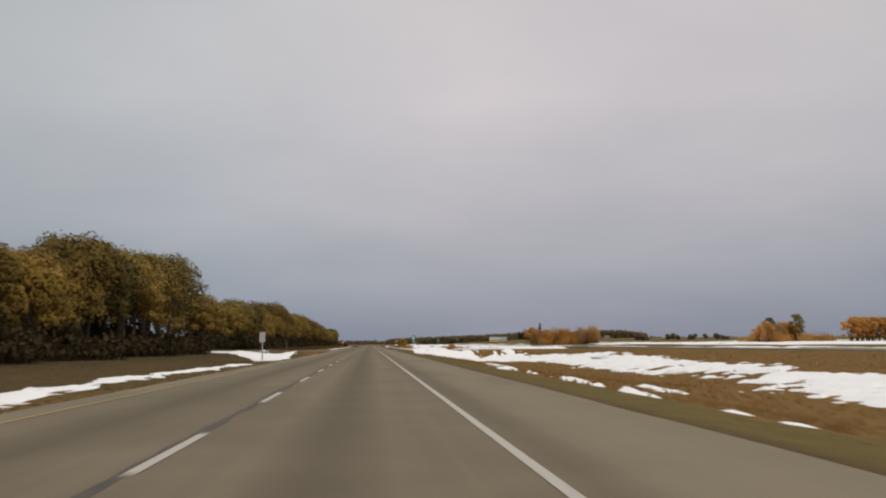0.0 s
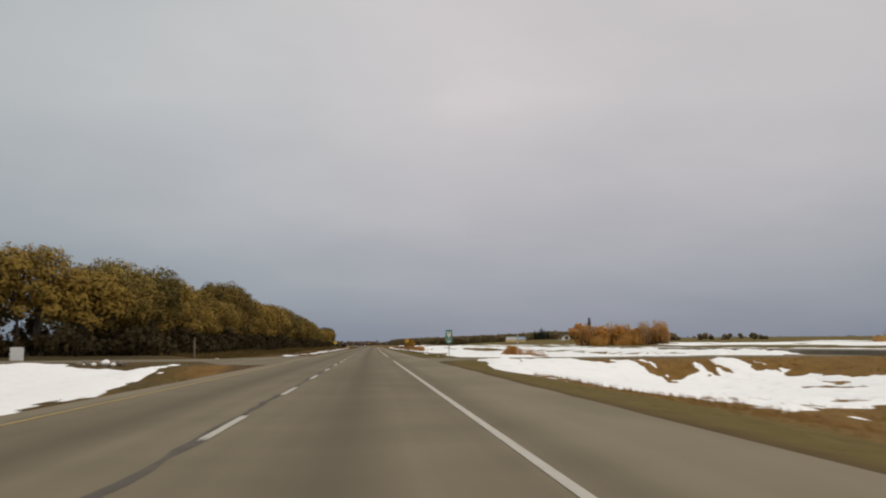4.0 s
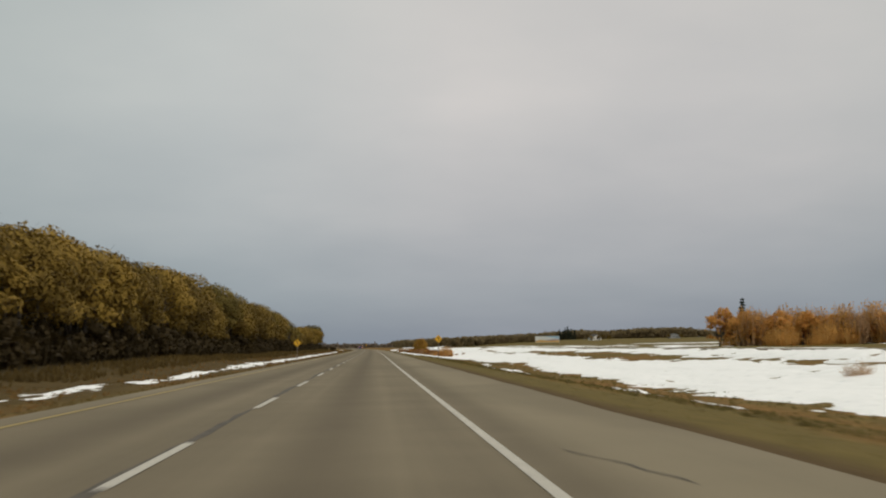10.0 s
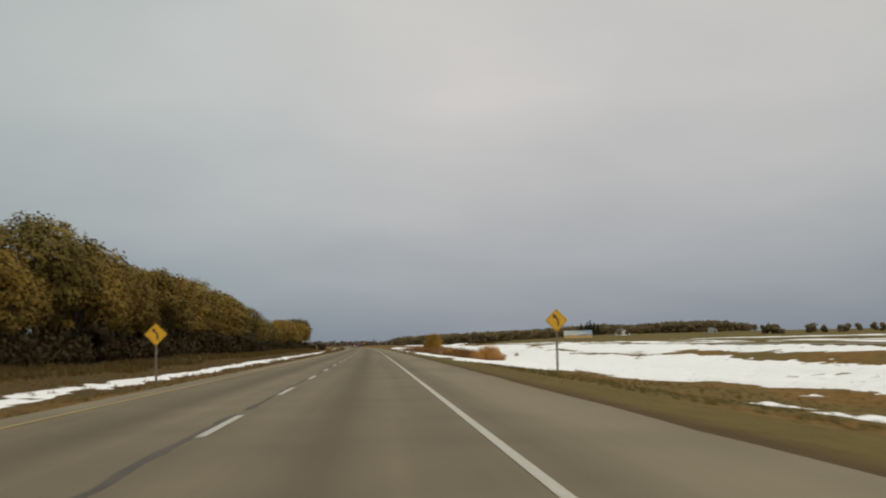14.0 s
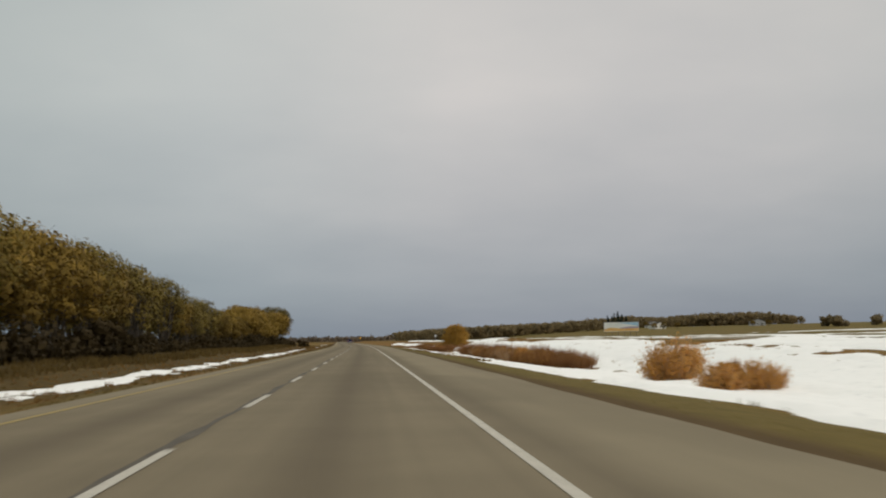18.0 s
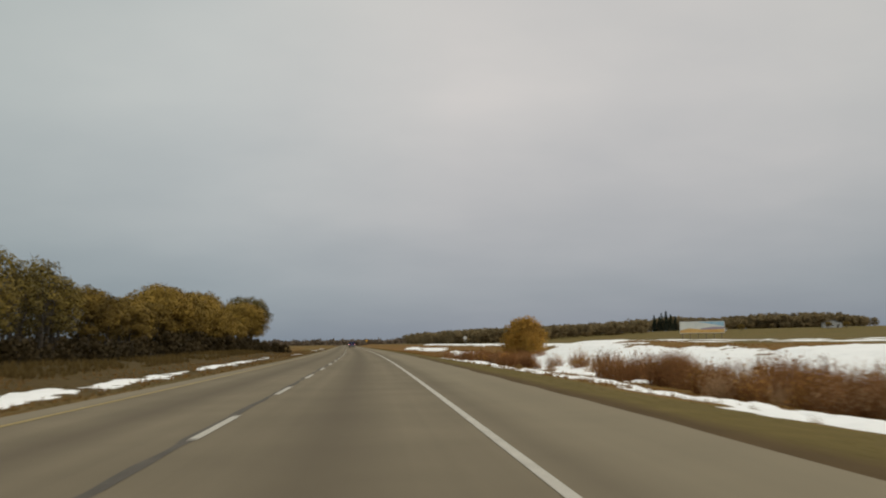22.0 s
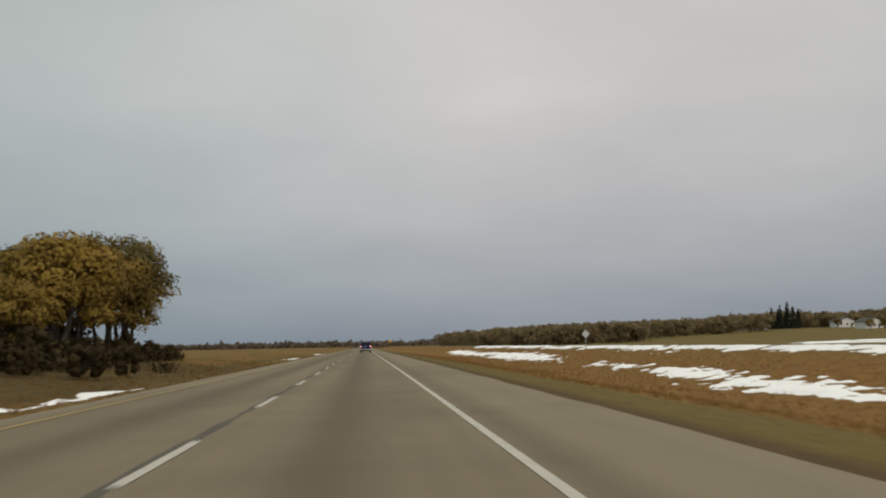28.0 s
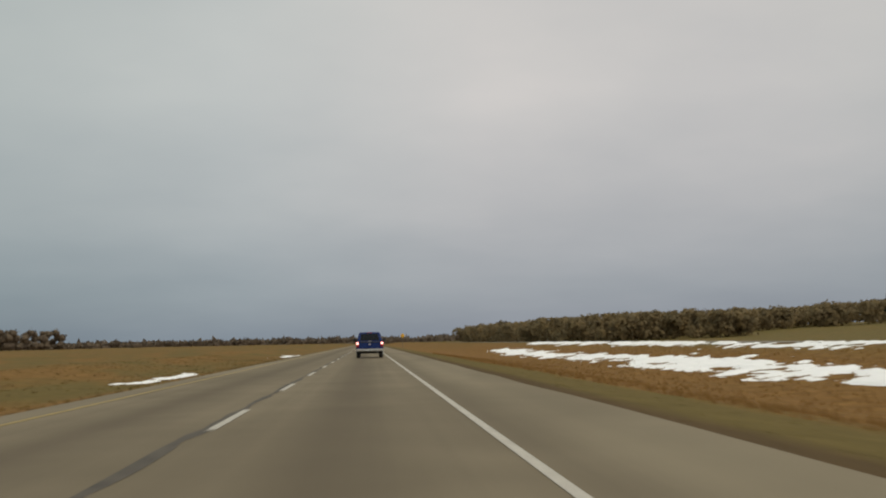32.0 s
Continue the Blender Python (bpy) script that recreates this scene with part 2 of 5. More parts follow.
ORANGE = leafy("orange_willow_leaves", [(0.2, (0.44, 0.225, 0.058)), (0.5, (0.66, 0.355, 0.100)), (0.85, (0.76, 0.47, 0.165))], 0.55)
# brown brush, its near-black tone also carrying the shade below the crowns
UNDER = leafy("shade_dark_undergrowth", [(0.2, (0.022, 0.015, 0.006)), (0.5, (0.046, 0.032, 0.012)), (0.85, (0.085, 0.058, 0.022))], 0.25)
TWIGS = leafy("reddish_brown_twigs", [(0.2, (0.20, 0.092, 0.036)), (0.5, (0.34, 0.165, 0.066)), (0.85, (0.46, 0.255, 0.110))], 0.45)
TAN = leafy("tan_willow_twigs", [(0.2, (0.36, 0.220, 0.115)), (0.5, (0.54, 0.350, 0.20)), (0.85, (0.64, 0.45, 0.28))], 0.5)
SPRUCE = leafy("dark_spruce_needles", [(0.2, (0.010, 0.016, 0.010)), (0.5, (0.024, 0.034, 0.020)), (0.85, (0.05, 0.060, 0.034))], 0.1)
# autumn leaves paled and greyed: distance haze mixed into the colour
FARWOOD = leafy("hazed_autumn_woods", [(0.2, (0.165, 0.135, 0.080)), (0.45, (0.215, 0.168, 0.092)), (0.62, (0.270, 0.200, 0.100)), (0.8, (0.35, 0.250, 0.110))], 0.45)
# horizon trees in a greyish mauve-brown that includes the haze before them
FARHAZED = leafy("hazed_far_tree_line", [(0.2, (0.105, 0.084, 0.066)), (0.5, (0.155, 0.120, 0.090)), (0.85, (0.20, 0.155, 0.105))], 0.3)
DRYBLADE = leafy("dry_grass_blades", [(0.2, (0.10, 0.068, 0.022)), (0.5, (0.17, 0.115, 0.038)), (0.85, (0.26, 0.185, 0.075))], 0.4)
RUSTBLADE = leafy("rusty_weed_blades", [(0.2, (0.17, 0.092, 0.030)), (0.5, (0.27, 0.155, 0.052)), (0.85, (0.38, 0.235, 0.090))], 0.45)
GREENBLADE = leafy("faded_green_blades", [(0.2, (0.10, 0.080, 0.026)), (0.5, (0.14, 0.114, 0.037)), (0.85, (0.175, 0.140, 0.050))], 0.2)
STEEL = mottled("galvanised_steel", (0.35, 0.36, 0.37), (0.55, 0.56, 0.57), 6.0, 0.5, 0.7)
WOODPOST = mottled("weathered_post_wood", (0.12, 0.095, 0.07), (0.26, 0.21, 0.16), 4.0, 0.9)
SIGN_YELLOW = mottled("yellow_sign_sheet", (0.72, 0.38, 0.02), (0.82, 0.46, 0.03), 4.0, 0.45)
SIGN_GREEN = mottled("green_sign_sheet", (0.005, 0.13, 0.085), (0.012, 0.19, 0.125), 4.0, 0.45)
SIGN_WHITE = mottled("white_sign_sheet", (0.62, 0.63, 0.62), (0.78, 0.78, 0.77), 4.0, 0.5)
SIGN_CREAM = mottled("cream_sign_print", (0.50, 0.42, 0.24), (0.64, 0.55, 0.36), 4.0, 0.5)
SIGN_BLACK = mottled("black_sign_print", (0.012, 0.012, 0.012), (0.03, 0.03, 0.03), 4.0, 0.5)
SIGN_BACK = mottled("dull_aluminium_back", (0.45, 0.46, 0.46), (0.60, 0.61, 0.61), 5.0, 0.55, 0.4)
BLUE_PAINT = mottled("blue_car_paint", (0.010, 0.028, 0.13), (0.016, 0.042, 0.18), 2.0, 0.22, 0.35, strength=0.02)
DARK_GLASS = mottled("tinted_glass", (0.008, 0.010, 0.012), (0.015, 0.018, 0.020), 1.0, 0.06, strength=0.0)
RUBBER = mottled("black_rubber", (0.014, 0.014, 0.014), (0.035, 0.034, 0.033), 6.0, 0.85)
CHROME = mottled("dusty_chrome", (0.50, 0.49, 0.46), (0.66, 0.65, 0.62), 6.0, 0.28, 0.9, strength=0.05)
BLACK_TRIM = mottled("black_plastic_trim", (0.012, 0.012, 0.013), (0.03, 0.03, 0.03), 8.0, 0.6)
RED_LENS = mottled("red_lamp_lens", (0.30, 0.008, 0.008), (0.42, 0.014, 0.012), 9.0, 0.2)
HOUSE_WHITE = mottled("white_siding", (0.62, 0.62, 0.60), (0.76, 0.76, 0.74), 1.5, 0.7)
HOUSE_GREY = mottled("grey_siding", (0.28, 0.29, 0.30), (0.40, 0.41, 0.42), 1.5, 0.7)
ROOF_DARK = mottled("dark_shingles", (0.05, 0.045, 0.042), (0.11, 0.10, 0.095), 3.0, 0.9)
AD_SKY = mottled("printed_blue_sky", (0.12, 0.36, 0.62), (0.42, 0.62, 0.75), 0.5, 0.5)
AD_HAZE = mottled("printed_pale_haze", (0.55, 0.62, 0.64), (0.72, 0.74, 0.72), 0.5, 0.5)
AD_MAUVE = mottled("printed_mauve_hills", (0.22, 0.20, 0.34), (0.40, 0.34, 0.42), 0.6, 0.5)
AD_WHEAT = mottled("printed_wheat_field", (0.55, 0.30, 0.08), (0.72, 0.50, 0.20), 0.5, 0.5)
STOP_LAMP, t, b = material("lit_stop_lamp", 0.3)
b.inputs["Base Color"].default_value = (0.6, 0.05, 0.04, 1)
b.inputs["Emission Color"].default_value = (1.0, 0.45, 0.40, 1)
b.inputs["Emission Strength"].default_value = 3.0


# ---- building helpers ----
RNG = np.random.default_rng(7)


def smooth(x):
    x = np.clip(x, 0.0, 1.0)
    return x * x * (3 - 2 * x)


def value_noise(x, y, seed=0):
    """Smooth noise from 0 to 1 on the plane, for arrays."""
    x, y = np.asarray(x, float), np.asarray(y, float)
    ix, iy = np.floor(x).astype(np.int64), np.floor(y).astype(np.int64)
    fx, fy = smooth(x - ix), smooth(y - iy)

    def h(a, c):
        n = (a * 374761393 + c * 668265263 + seed * 982451653) & 0x7FFFFFFF
        n = ((n ^ (n >> 13)) * 1274126177) & 0x7FFFFFFF
        return ((n ^ (n >> 16)) & 0xFFFF) / 65535.0
    return (h(ix, iy) * (1 - fx) + h(ix + 1, iy) * fx) * (1 - fy) + (h(ix, iy + 1) * (1 - fx) + h(ix + 1, iy + 1) * fx) * fy


PROFILE_U = (-3600, -400, -60, -24, -18, -13, -10, -8.4, -7.9, 2.3, 2.9, 5, 9, 14, 19, 24, 30, 35.5, 38.3, 45.7, 48, 60, 110, 200, 400, 3600)
PROFILE_Z = (1.0, 0.6, 0.3, 0.0, -0.6, -0.75, -0.4, -0.10, -0.06, -0.06, -0.10, -0.28, -0.8, -1.6, -1.9, -1.6, -0.8, -0.1, 0.28, 0.28, -0.1, 0.0, 0.3, 1.0, 1.8, 2.0)
CROSS_S, EAST_SHIFT = 204.0, 8.0


def ground(s, u):
    """Height of the ground at road coordinates."""
    s, u = np.broadcast_arrays(np.asarray(s, float), np.asarray(u, float))
    z = np.interp(u, PROFILE_U, PROFILE_Z)
    off = smooth((np.abs(u + 2.7) - 8.0) / 10.0) * smooth((np.abs(u - 42.0) - 4.0) / 5.0)
    z = z + off * (0.30 * (value_noise(s / 14.0, u / 7.0, 3) - 0.5) + 0.5 * (value_noise(s / 45.0, u / 30.0, 4) - 0.5))
    banks = smooth((s - 565) / 25) * smooth((815 - s) / 25) * np.exp(-((u - 30) / 6.5) ** 2)
    z = z + banks * (0.3 + 0.9 * smooth((s - 700) / 70) + 0.6 * value_noise(s / 34.0, u / 40.0, 5))
    hill = smooth((s - 1110) / 240) * smooth((2300 - s) / 500) * smooth((u - 55) / 170)
    z = z + 4.6 * hill
    cs = np.where(u > 0, CROSS_S - EAST_SHIFT, CROSS_S)
    level = np.maximum(smooth((20.0 - np.abs(s - cs)) / 7.0) * smooth((75 - np.abs(u)) / 12.0),
                       smooth((36.0 - np.abs(s - CROSS_S)) / 7.0) * smooth((18 + u) / 4.0) * (u < 0))
    z = z - 0.35 * np.exp(-((s - 148) / 22) ** 2 - ((u + 17) / 6) ** 2)
    return z * (1 - level) + level * np.minimum(-0.035, z * 0.02 - 0.03)


def at(s, u, z=None, turn=0.0, sink=0.0):
    """A pose on the ground at road coordinates; turn 0 faces along the road."""
    x, y = plan(s, u)
    if z is None:
        z = float(ground(s, u)) - sink
    return pose(float(x), float(y), float(z), 0, 0, heading(s) + turn)


def mesh_from(name, verts, faces, mat=None, uvs=None, shade=False, normals=None):
    me = bpy.data.meshes.new(name)
    me.from_pydata([tuple(v) for v in verts] if not isinstance(verts, np.ndarray) else verts.tolist(), [], faces if isinstance(faces, list) else faces.tolist())
    if mat is not None:
        me.materials.append(mat)
    if uvs is not None:
        layer = me.uv_layers.new(name="road")
        idx = np.empty(len(me.loops), dtype=np.int32)
        me.loops.foreach_get("vertex_index", idx)
        layer.data.foreach_set("uv", np.asarray(uvs, np.float32)[idx].ravel())
    if shade:
        me.polygons.foreach_set("use_smooth", [True] * len(me.polygons))
    me.update()
    if normals is not None:
        me.polygons.foreach_set("use_smooth", [True] * len(me.polygons))
        me.normals_split_custom_set_from_vertices(normals.tolist())
    return me


def part(name, data, mat, parent, label="", m=None):
    """A bmesh or a mesh as one object under a thing or a part."""
    if isinstance(data, bmesh.types.BMesh):
        me = bpy.data.meshes.new(name)
        data.to_mesh(me)
        data.free()
        data = me
    if mat is not None and not data.materials:
        data.materials.append(mat)
    ob = new(name, data)
    if parent is not None:
        ob.parent = parent
    if m is not None:
        ob.matrix_basis = m
    return tagged(ob, label)


def thing(name, m, label, category, group="", kind=""):
    e = new(name)
    e.empty_display_size = 0.2
    e.matrix_basis = m
    return tagged(e, label, category, group, kind)


def box(x0, x1, y0, y1, z0, z1, bevel=0.0, segments=2):
    bm = bmesh.new()
    bmesh.ops.create_cube(bm, size=1.0)
    for v in bm.verts:
        v.co = Vector(((x0 + x1) / 2 + v.co.x * (x1 - x0), (y0 + y1) / 2 + v.co.y * (y1 - y0), (z0 + z1) / 2 + v.co.z * (z1 - z0)))
    if bevel:
        bmesh.ops.bevel(bm, geom=bm.edges[:], offset=bevel, segments=segments, affect="EDGES", profile=0.5)
    return bm


def prism(outline, y0, y1, bevel=0.0):
    """An x-z outline drawn out along y."""
    bm = bmesh.new()
    vs = [bm.verts.new((x, y0, z)) for x, z in outline]
    f = bm.faces.new(vs)
    got = bmesh.ops.extrude_face_region(bm, geom=[f])
    for v in got["geom"]:
        if isinstance(v, bmesh.types.BMVert):
            v.co.y = y1
    bmesh.ops.recalc_face_normals(bm, faces=bm.faces[:])
    if bevel:
        bmesh.ops.bevel(bm, geom=[e for e in bm.edges], offset=bevel, segments=2, affect="EDGES", profile=0.5)
    return bm


def side_prism(outline, x0, x1, bevel=0.0):
    """A y-z outline drawn out along x."""
    bm = prism([(y, z) for y, z in outline], x0, x1, bevel)
    for v in bm.verts:
        v.co = Vector((v.co.y, v.co.x, v.co.z))
    bmesh.ops.recalc_face_normals(bm, faces=bm.faces[:])
    return bm


def rounded(w, h, r, n=4):
    """Outline of a rounded rectangle about the origin."""
    pts = []
    for cx, cz, a0 in ((w / 2 - r, h / 2 - r, 0), (-w / 2 + r, h / 2 - r, 90), (-w / 2 + r, -h / 2 + r, 180), (w / 2 - r, -h / 2 + r, 270)):
        for k in range(n + 1):
            a = radians(a0 + 90 * k / n)
            pts.append((cx + r * math.cos(a), cz + r * math.sin(a)))
    return pts


def cyl(r, depth, sides=16, r2=None, axis="Z"):
    bm = bmesh.new()
    bmesh.ops.create_cone(bm, cap_ends=True, segments=sides, radius1=r, radius2=r if r2 is None else r2, depth=depth)
    if axis == "X":
        bmesh.ops.rotate(bm, verts=bm.verts[:], cent=(0, 0, 0), matrix=Matrix.Rotation(radians(90), 3, "Y"))
    if axis == "Y":
        bmesh.ops.rotate(bm, verts=bm.verts[:], cent=(0, 0, 0), matrix=Matrix.Rotation(radians(90), 3, "X"))
    return bm


def joined(meshes, poses):
    """Many placed copies of a few meshes as one list of vertices, faces and normals."""
    V, F, N, n = [], [], [], 0
    for me, m in zip(meshes, poses):
        v = np.empty(len(me.vertices) * 3)
        me.vertices.foreach_get("co", v)
        v = v.reshape(-1, 3)
        k = len(me.polygons[0].vertices)
        f = np.empty(len(me.loops), dtype=np.int32)
        me.loops.foreach_get("vertex_index", f)
        a = np.array(m)
        V.append(v @ a[:3, :3].T + a[:3, 3])
        c = np.empty(len(me.loops) * 3)
        me.corner_normals.foreach_get("vector", c)
        vn = np.zeros_like(v)
        vn[f] = c.reshape(-1, 3)
        vn = vn @ a[:3, :3].T
        N.append(vn / np.maximum(np.linalg.norm(vn, axis=1)[:, None], 1e-6))
        F.append(f.reshape(-1, k) + n)
        n += len(v)
    return np.concatenate(V), np.concatenate(F), np.concatenate(N)


def moved(bm, x, y, z):
    bmesh.ops.translate(bm, verts=bm.verts[:], vec=(x, y, z))
    return bm


# ---- ground: one sheet to the horizon ----
def strip_mesh(name, ss, us, zf, mat, smooth_shade=True):
    S, U = np.meshgrid(np.asarray(ss, float), np.asarray(us, float), indexing="ij")
    X, Y = plan(S, U)
    Z = zf(S, U)
    n, m = S.shape
    idx = np.arange(n * m).reshape(n, m)
    q = np.stack([idx[:-1, :-1], idx[:-1, 1:], idx[1:, 1:], idx[1:, :-1]], -1).reshape(-1, 4)
    return mesh_from(name, np.stack([X, Y, Z], -1).reshape(-1, 3), q, mat, np.stack([U, S], -1).reshape(-1, 2), smooth_shade)


GS = np.concatenate([[-2900, -1800, -1000, -500, -250], np.arange(-120, 165, 2.5), np.arange(165, 235, 1.0), np.arange(235, 1150, 2.5), np.arange(1150, 1800, 12.5), [1850, 2000, 2300, 2700, 3200, 3800, 4600]])
GU = np.array(sorted(set(PROFILE_U) | set(np.arange(-46, -8, 2.0).tolist()) | set(np.arange(3.5, 60, 1.5).tolist())
                     | {-2500, -1500, -900, -600, -300, -220, -150, -100, -80, 70, 80, 95, 130, 150, 170, 230, 260, 300, 350, 500, 700, 1000, 1600, 2500}))
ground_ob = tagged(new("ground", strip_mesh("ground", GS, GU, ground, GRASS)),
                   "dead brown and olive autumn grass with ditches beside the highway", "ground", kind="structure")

RS = np.concatenate([[-800, -400, -200, -100], np.arange(-40, 1100, 2.0), np.arange(1100, 1400, 8.0), np.arange(1400, 4500, 100.0)])


def slab(name, ss, u0, u1, z, mat, thick=0.25, cuts=1):
    """A surfacing strip along the road with real thickness at its sides."""
    across = np.concatenate([[0.0], np.linspace(0.0, 1.0, cuts + 1), [1.0]])
    drop = np.concatenate([[-thick], np.zeros(cuts + 1), [-thick]])
    S, A = np.meshgrid(np.asarray(ss, float), across, indexing="ij")
    U = u0 + A * (np.broadcast_to(u1, np.shape(ss))[:, None] - u0)
    D = np.broadcast_to(drop, S.shape)
    X, Y = plan(S, U)
    n, m = S.shape
    idx = np.arange(n * m).reshape(n, m)
    q = np.stack([idx[:-1, :-1], idx[:-1, 1:], idx[1:, 1:], idx[1:, :-1]], -1).reshape(-1, 4)
    return mesh_from(name, np.stack([X, Y, z + D], -1).reshape(-1, 3), q, mat, np.stack([U, S], -1).reshape(-1, 2))


EDGE_L, EDGE_R = -7.95, 2.48
BROKEN_EDGE = np.interp(RS, (0, 100, 262, 550, 820, 1200), (2.84, 2.80, 2.68, 2.61, 2.57, 2.50)) + 0.10 * (value_noise(RS / 3.0, RS * 0, 51) - 0.5)
road = tagged(new("road", slab("road", RS, EDGE_L, BROKEN_EDGE, 0.0, ASPHALT, cuts=12)),
              "two-lane carriageway of worn grey-brown asphalt with a wide right shoulder", "road", kind="structure")


def stripe(name, s0, s1, u, width, z, mat, parent, label="", step=6.0, ragged=0.0):
    ss = np.linspace(s0, s1, max(2, int((s1 - s0) / step) + 1))
    us = np.array([u - width / 2, u + width / 2])
    S, U = np.meshgrid(ss, us, indexing="ij")
    if ragged:
        U = U + ragged * (value_noise(S * 0.9, U * 0 + np.array([3.0, 9.0]), 11) - 0.5) + 0.6 * ragged * (value_noise(S * 0.13, S * 0 + u, 12) - 0.5)
    X, Y = plan(S, U)
    n = len(ss)
    idx = np.arange(n * 2).reshape(n, 2)
    q = np.stack([idx[:-1, 0], idx[:-1, 1], idx[1:, 1], idx[1:, 0]], -1)
    me = mesh_from(name, np.stack([X, Y, np.full(S.shape, z)], -1).reshape(-1, 3), q, mat)
    ob = new(name, me)
    ob.parent = parent
    return tagged(ob, label)


# solid white edge line, broken at the crossing, and the yellow line beside the median
stripe("edge_line", -200, 187.3, 0.0, 0.125, 0.006, WHITE_LINE, road, "solid white edge line")
stripe("edge_line", 212.5, 4000, 0.0, 0.125, 0.006, WHITE_LINE, road, "solid white edge line")
stripe("yellow_line", -200, 185.0, -7.15, 0.13, 0.006, YELLOW_LINE, road, "faded yellow median line")
stripe("yellow_line", 224.0, 4000, -7.15, 0.13, 0.006, YELLOW_LINE, road, "faded yellow median line")
# sealed seam between the lanes, wandering a little, and branching cracks
for a, c in ((-60, 190), (210, 420), (421, 640), (640, 860), (861, 1250)):
    stripe("sealed_seam", a, c, -3.78, 0.13, 0.003, TAR, road, "dark sealed seam between the lanes", 1.0, 0.13)


def crack(pts, wide=1.0):
    """A sealed crack through a few road points."""
    ss, us = zip(*pts)
    s = np.arange(min(ss), max(ss) + 0.01, 0.25) if abs(ss[-1] - ss[0]) > 1.2 else np.linspace(ss[0], ss[-1], 12)
    u = np.interp(s, ss, us) + 0.16 * (value_noise(s * 1.7, s * 0 + us[0], 21) - 0.5)
    w = wide * (0.004 + 0.014 * value_noise(s * 2.1, s * 0 + 4, 22))
    x0, y0 = plan(s, u - w)
    x1, y1 = plan(s, u + w)
    v = np.concatenate([np.stack([x0, y0, np.full_like(x0, 0.004)], -1), np.stack([x1, y1, np.full_like(x1, 0.004)], -1)])
    k = np.arange(len(s) - 1)
    q = np.stack([k, k + len(s), k + 1 + len(s), k + 1], -1)
    ob = new("sealed_crack", mesh_from("sealed_crack", v, q, TAR))
    ob.parent = road


for pts in (((35, -1.7), (39, -1.5)), ((104, -2.4), (108, -3.4)), ((196.5, 1.3), (199, 0.7), (203, 0.6)),
            ((203.2, 0.34), (205.9, 0.28)), ((292.6, 1.25), (295.6, 0.7)), ((598, -2.1), (603, -2.2)), ((596, -1.4), (598, -1.6)), ((880, -3.1), (890, -2.4), (897, -2.4)), ((908, -3.2), (918, -2.6), (925, -2.5))):
    crack(pts, 4.0 if 190 < pts[0][0] < 210 else 1.5)

# broken white lane line
DASH = mesh_from("lane_dash", [(-0.065, 0.25, 0), (0.065, 0.25, 0), (0.065, 4.75, 0), (-0.065, 4.75, 0)], [(0, 1, 2, 3)], WHITE_LINE)
for k in range(-8, 150):
    s = 12.2 * k
    if s > 1700:
        break
    x, y = plan(s + 2.4, -3.7)
    o = new("lane_dash", DASH)
    o.parent = road
    o.matrix_basis = pose(float(x), float(y), 0.009, 0, 0, heading(s + 2.4)) @ pose(0, -2.4, 0)

# the crossing: side road with flared corners on both sides, gravel frontage road
def apron(name, u_in, u_out, label):
    us = np.linspace(u_in, u_out, 40)
    d = np.abs(us - u_in)
    near = (5.0 if u_out > u_in else 8.0) + (12.0 * np.exp(-d / 1.6) if u_out > u_in else 20.0 * np.exp(-(d / 5.5) ** 4))
    far = (5.0 if u_out > u_in else 8.0) + (4.0 * np.exp(-d / 1.5) if u_out > u_in else 20.0 * np.exp(-(d / 5.5) ** 4))
    w = np.concatenate([[-1.002], np.linspace(-1, 1, 9), [1.002]])
    U, W = np.meshgrid(us, w, indexing="ij")
    S = CROSS_S - (EAST_SHIFT if u_out > u_in else 0.0) + np.where(W < 0, W * near[:, None], W * far[:, None])
    X, Y = plan(S, U)
    Z = np.full(U.shape, -0.012) - 0.0005 * np.abs(U - u_in) - 0.4 * (np.abs(W) > 1)
    n, m = U.shape
    idx = np.arange(n * m).reshape(n, m)
    q = np.stack([idx[:-1, :-1], idx[:-1, 1:], idx[1:, 1:], idx[1:, :-1]], -1).reshape(-1, 4)
    if u_out > u_in:
        q = q[:, ::-1]
    return tagged(new(name, mesh_from(name, np.stack([X, Y, Z], -1).reshape(-1, 3), q, DIRT if u_out > u_in else ASPHALT, np.stack([U, S], -1).reshape(-1, 2))), label, "side road", kind="structure")


apron("side_road_west", EDGE_L + 0.02, -75.0, "asphalt side road meeting the highway between the trees")
apron("side_road_east", EDGE_R - 0.02, 38.0, "packed dirt side road with flared corners leading off the highway")
front = tagged(new("frontage_road", slab("frontage_road", np.arange(-150, 1500, 10.0), 38.5, 45.5, 0.36, GRAVEL, 0.5, 4)),
               "narrow gravel frontage road beyond the ditch", "gravel road", kind="structure")


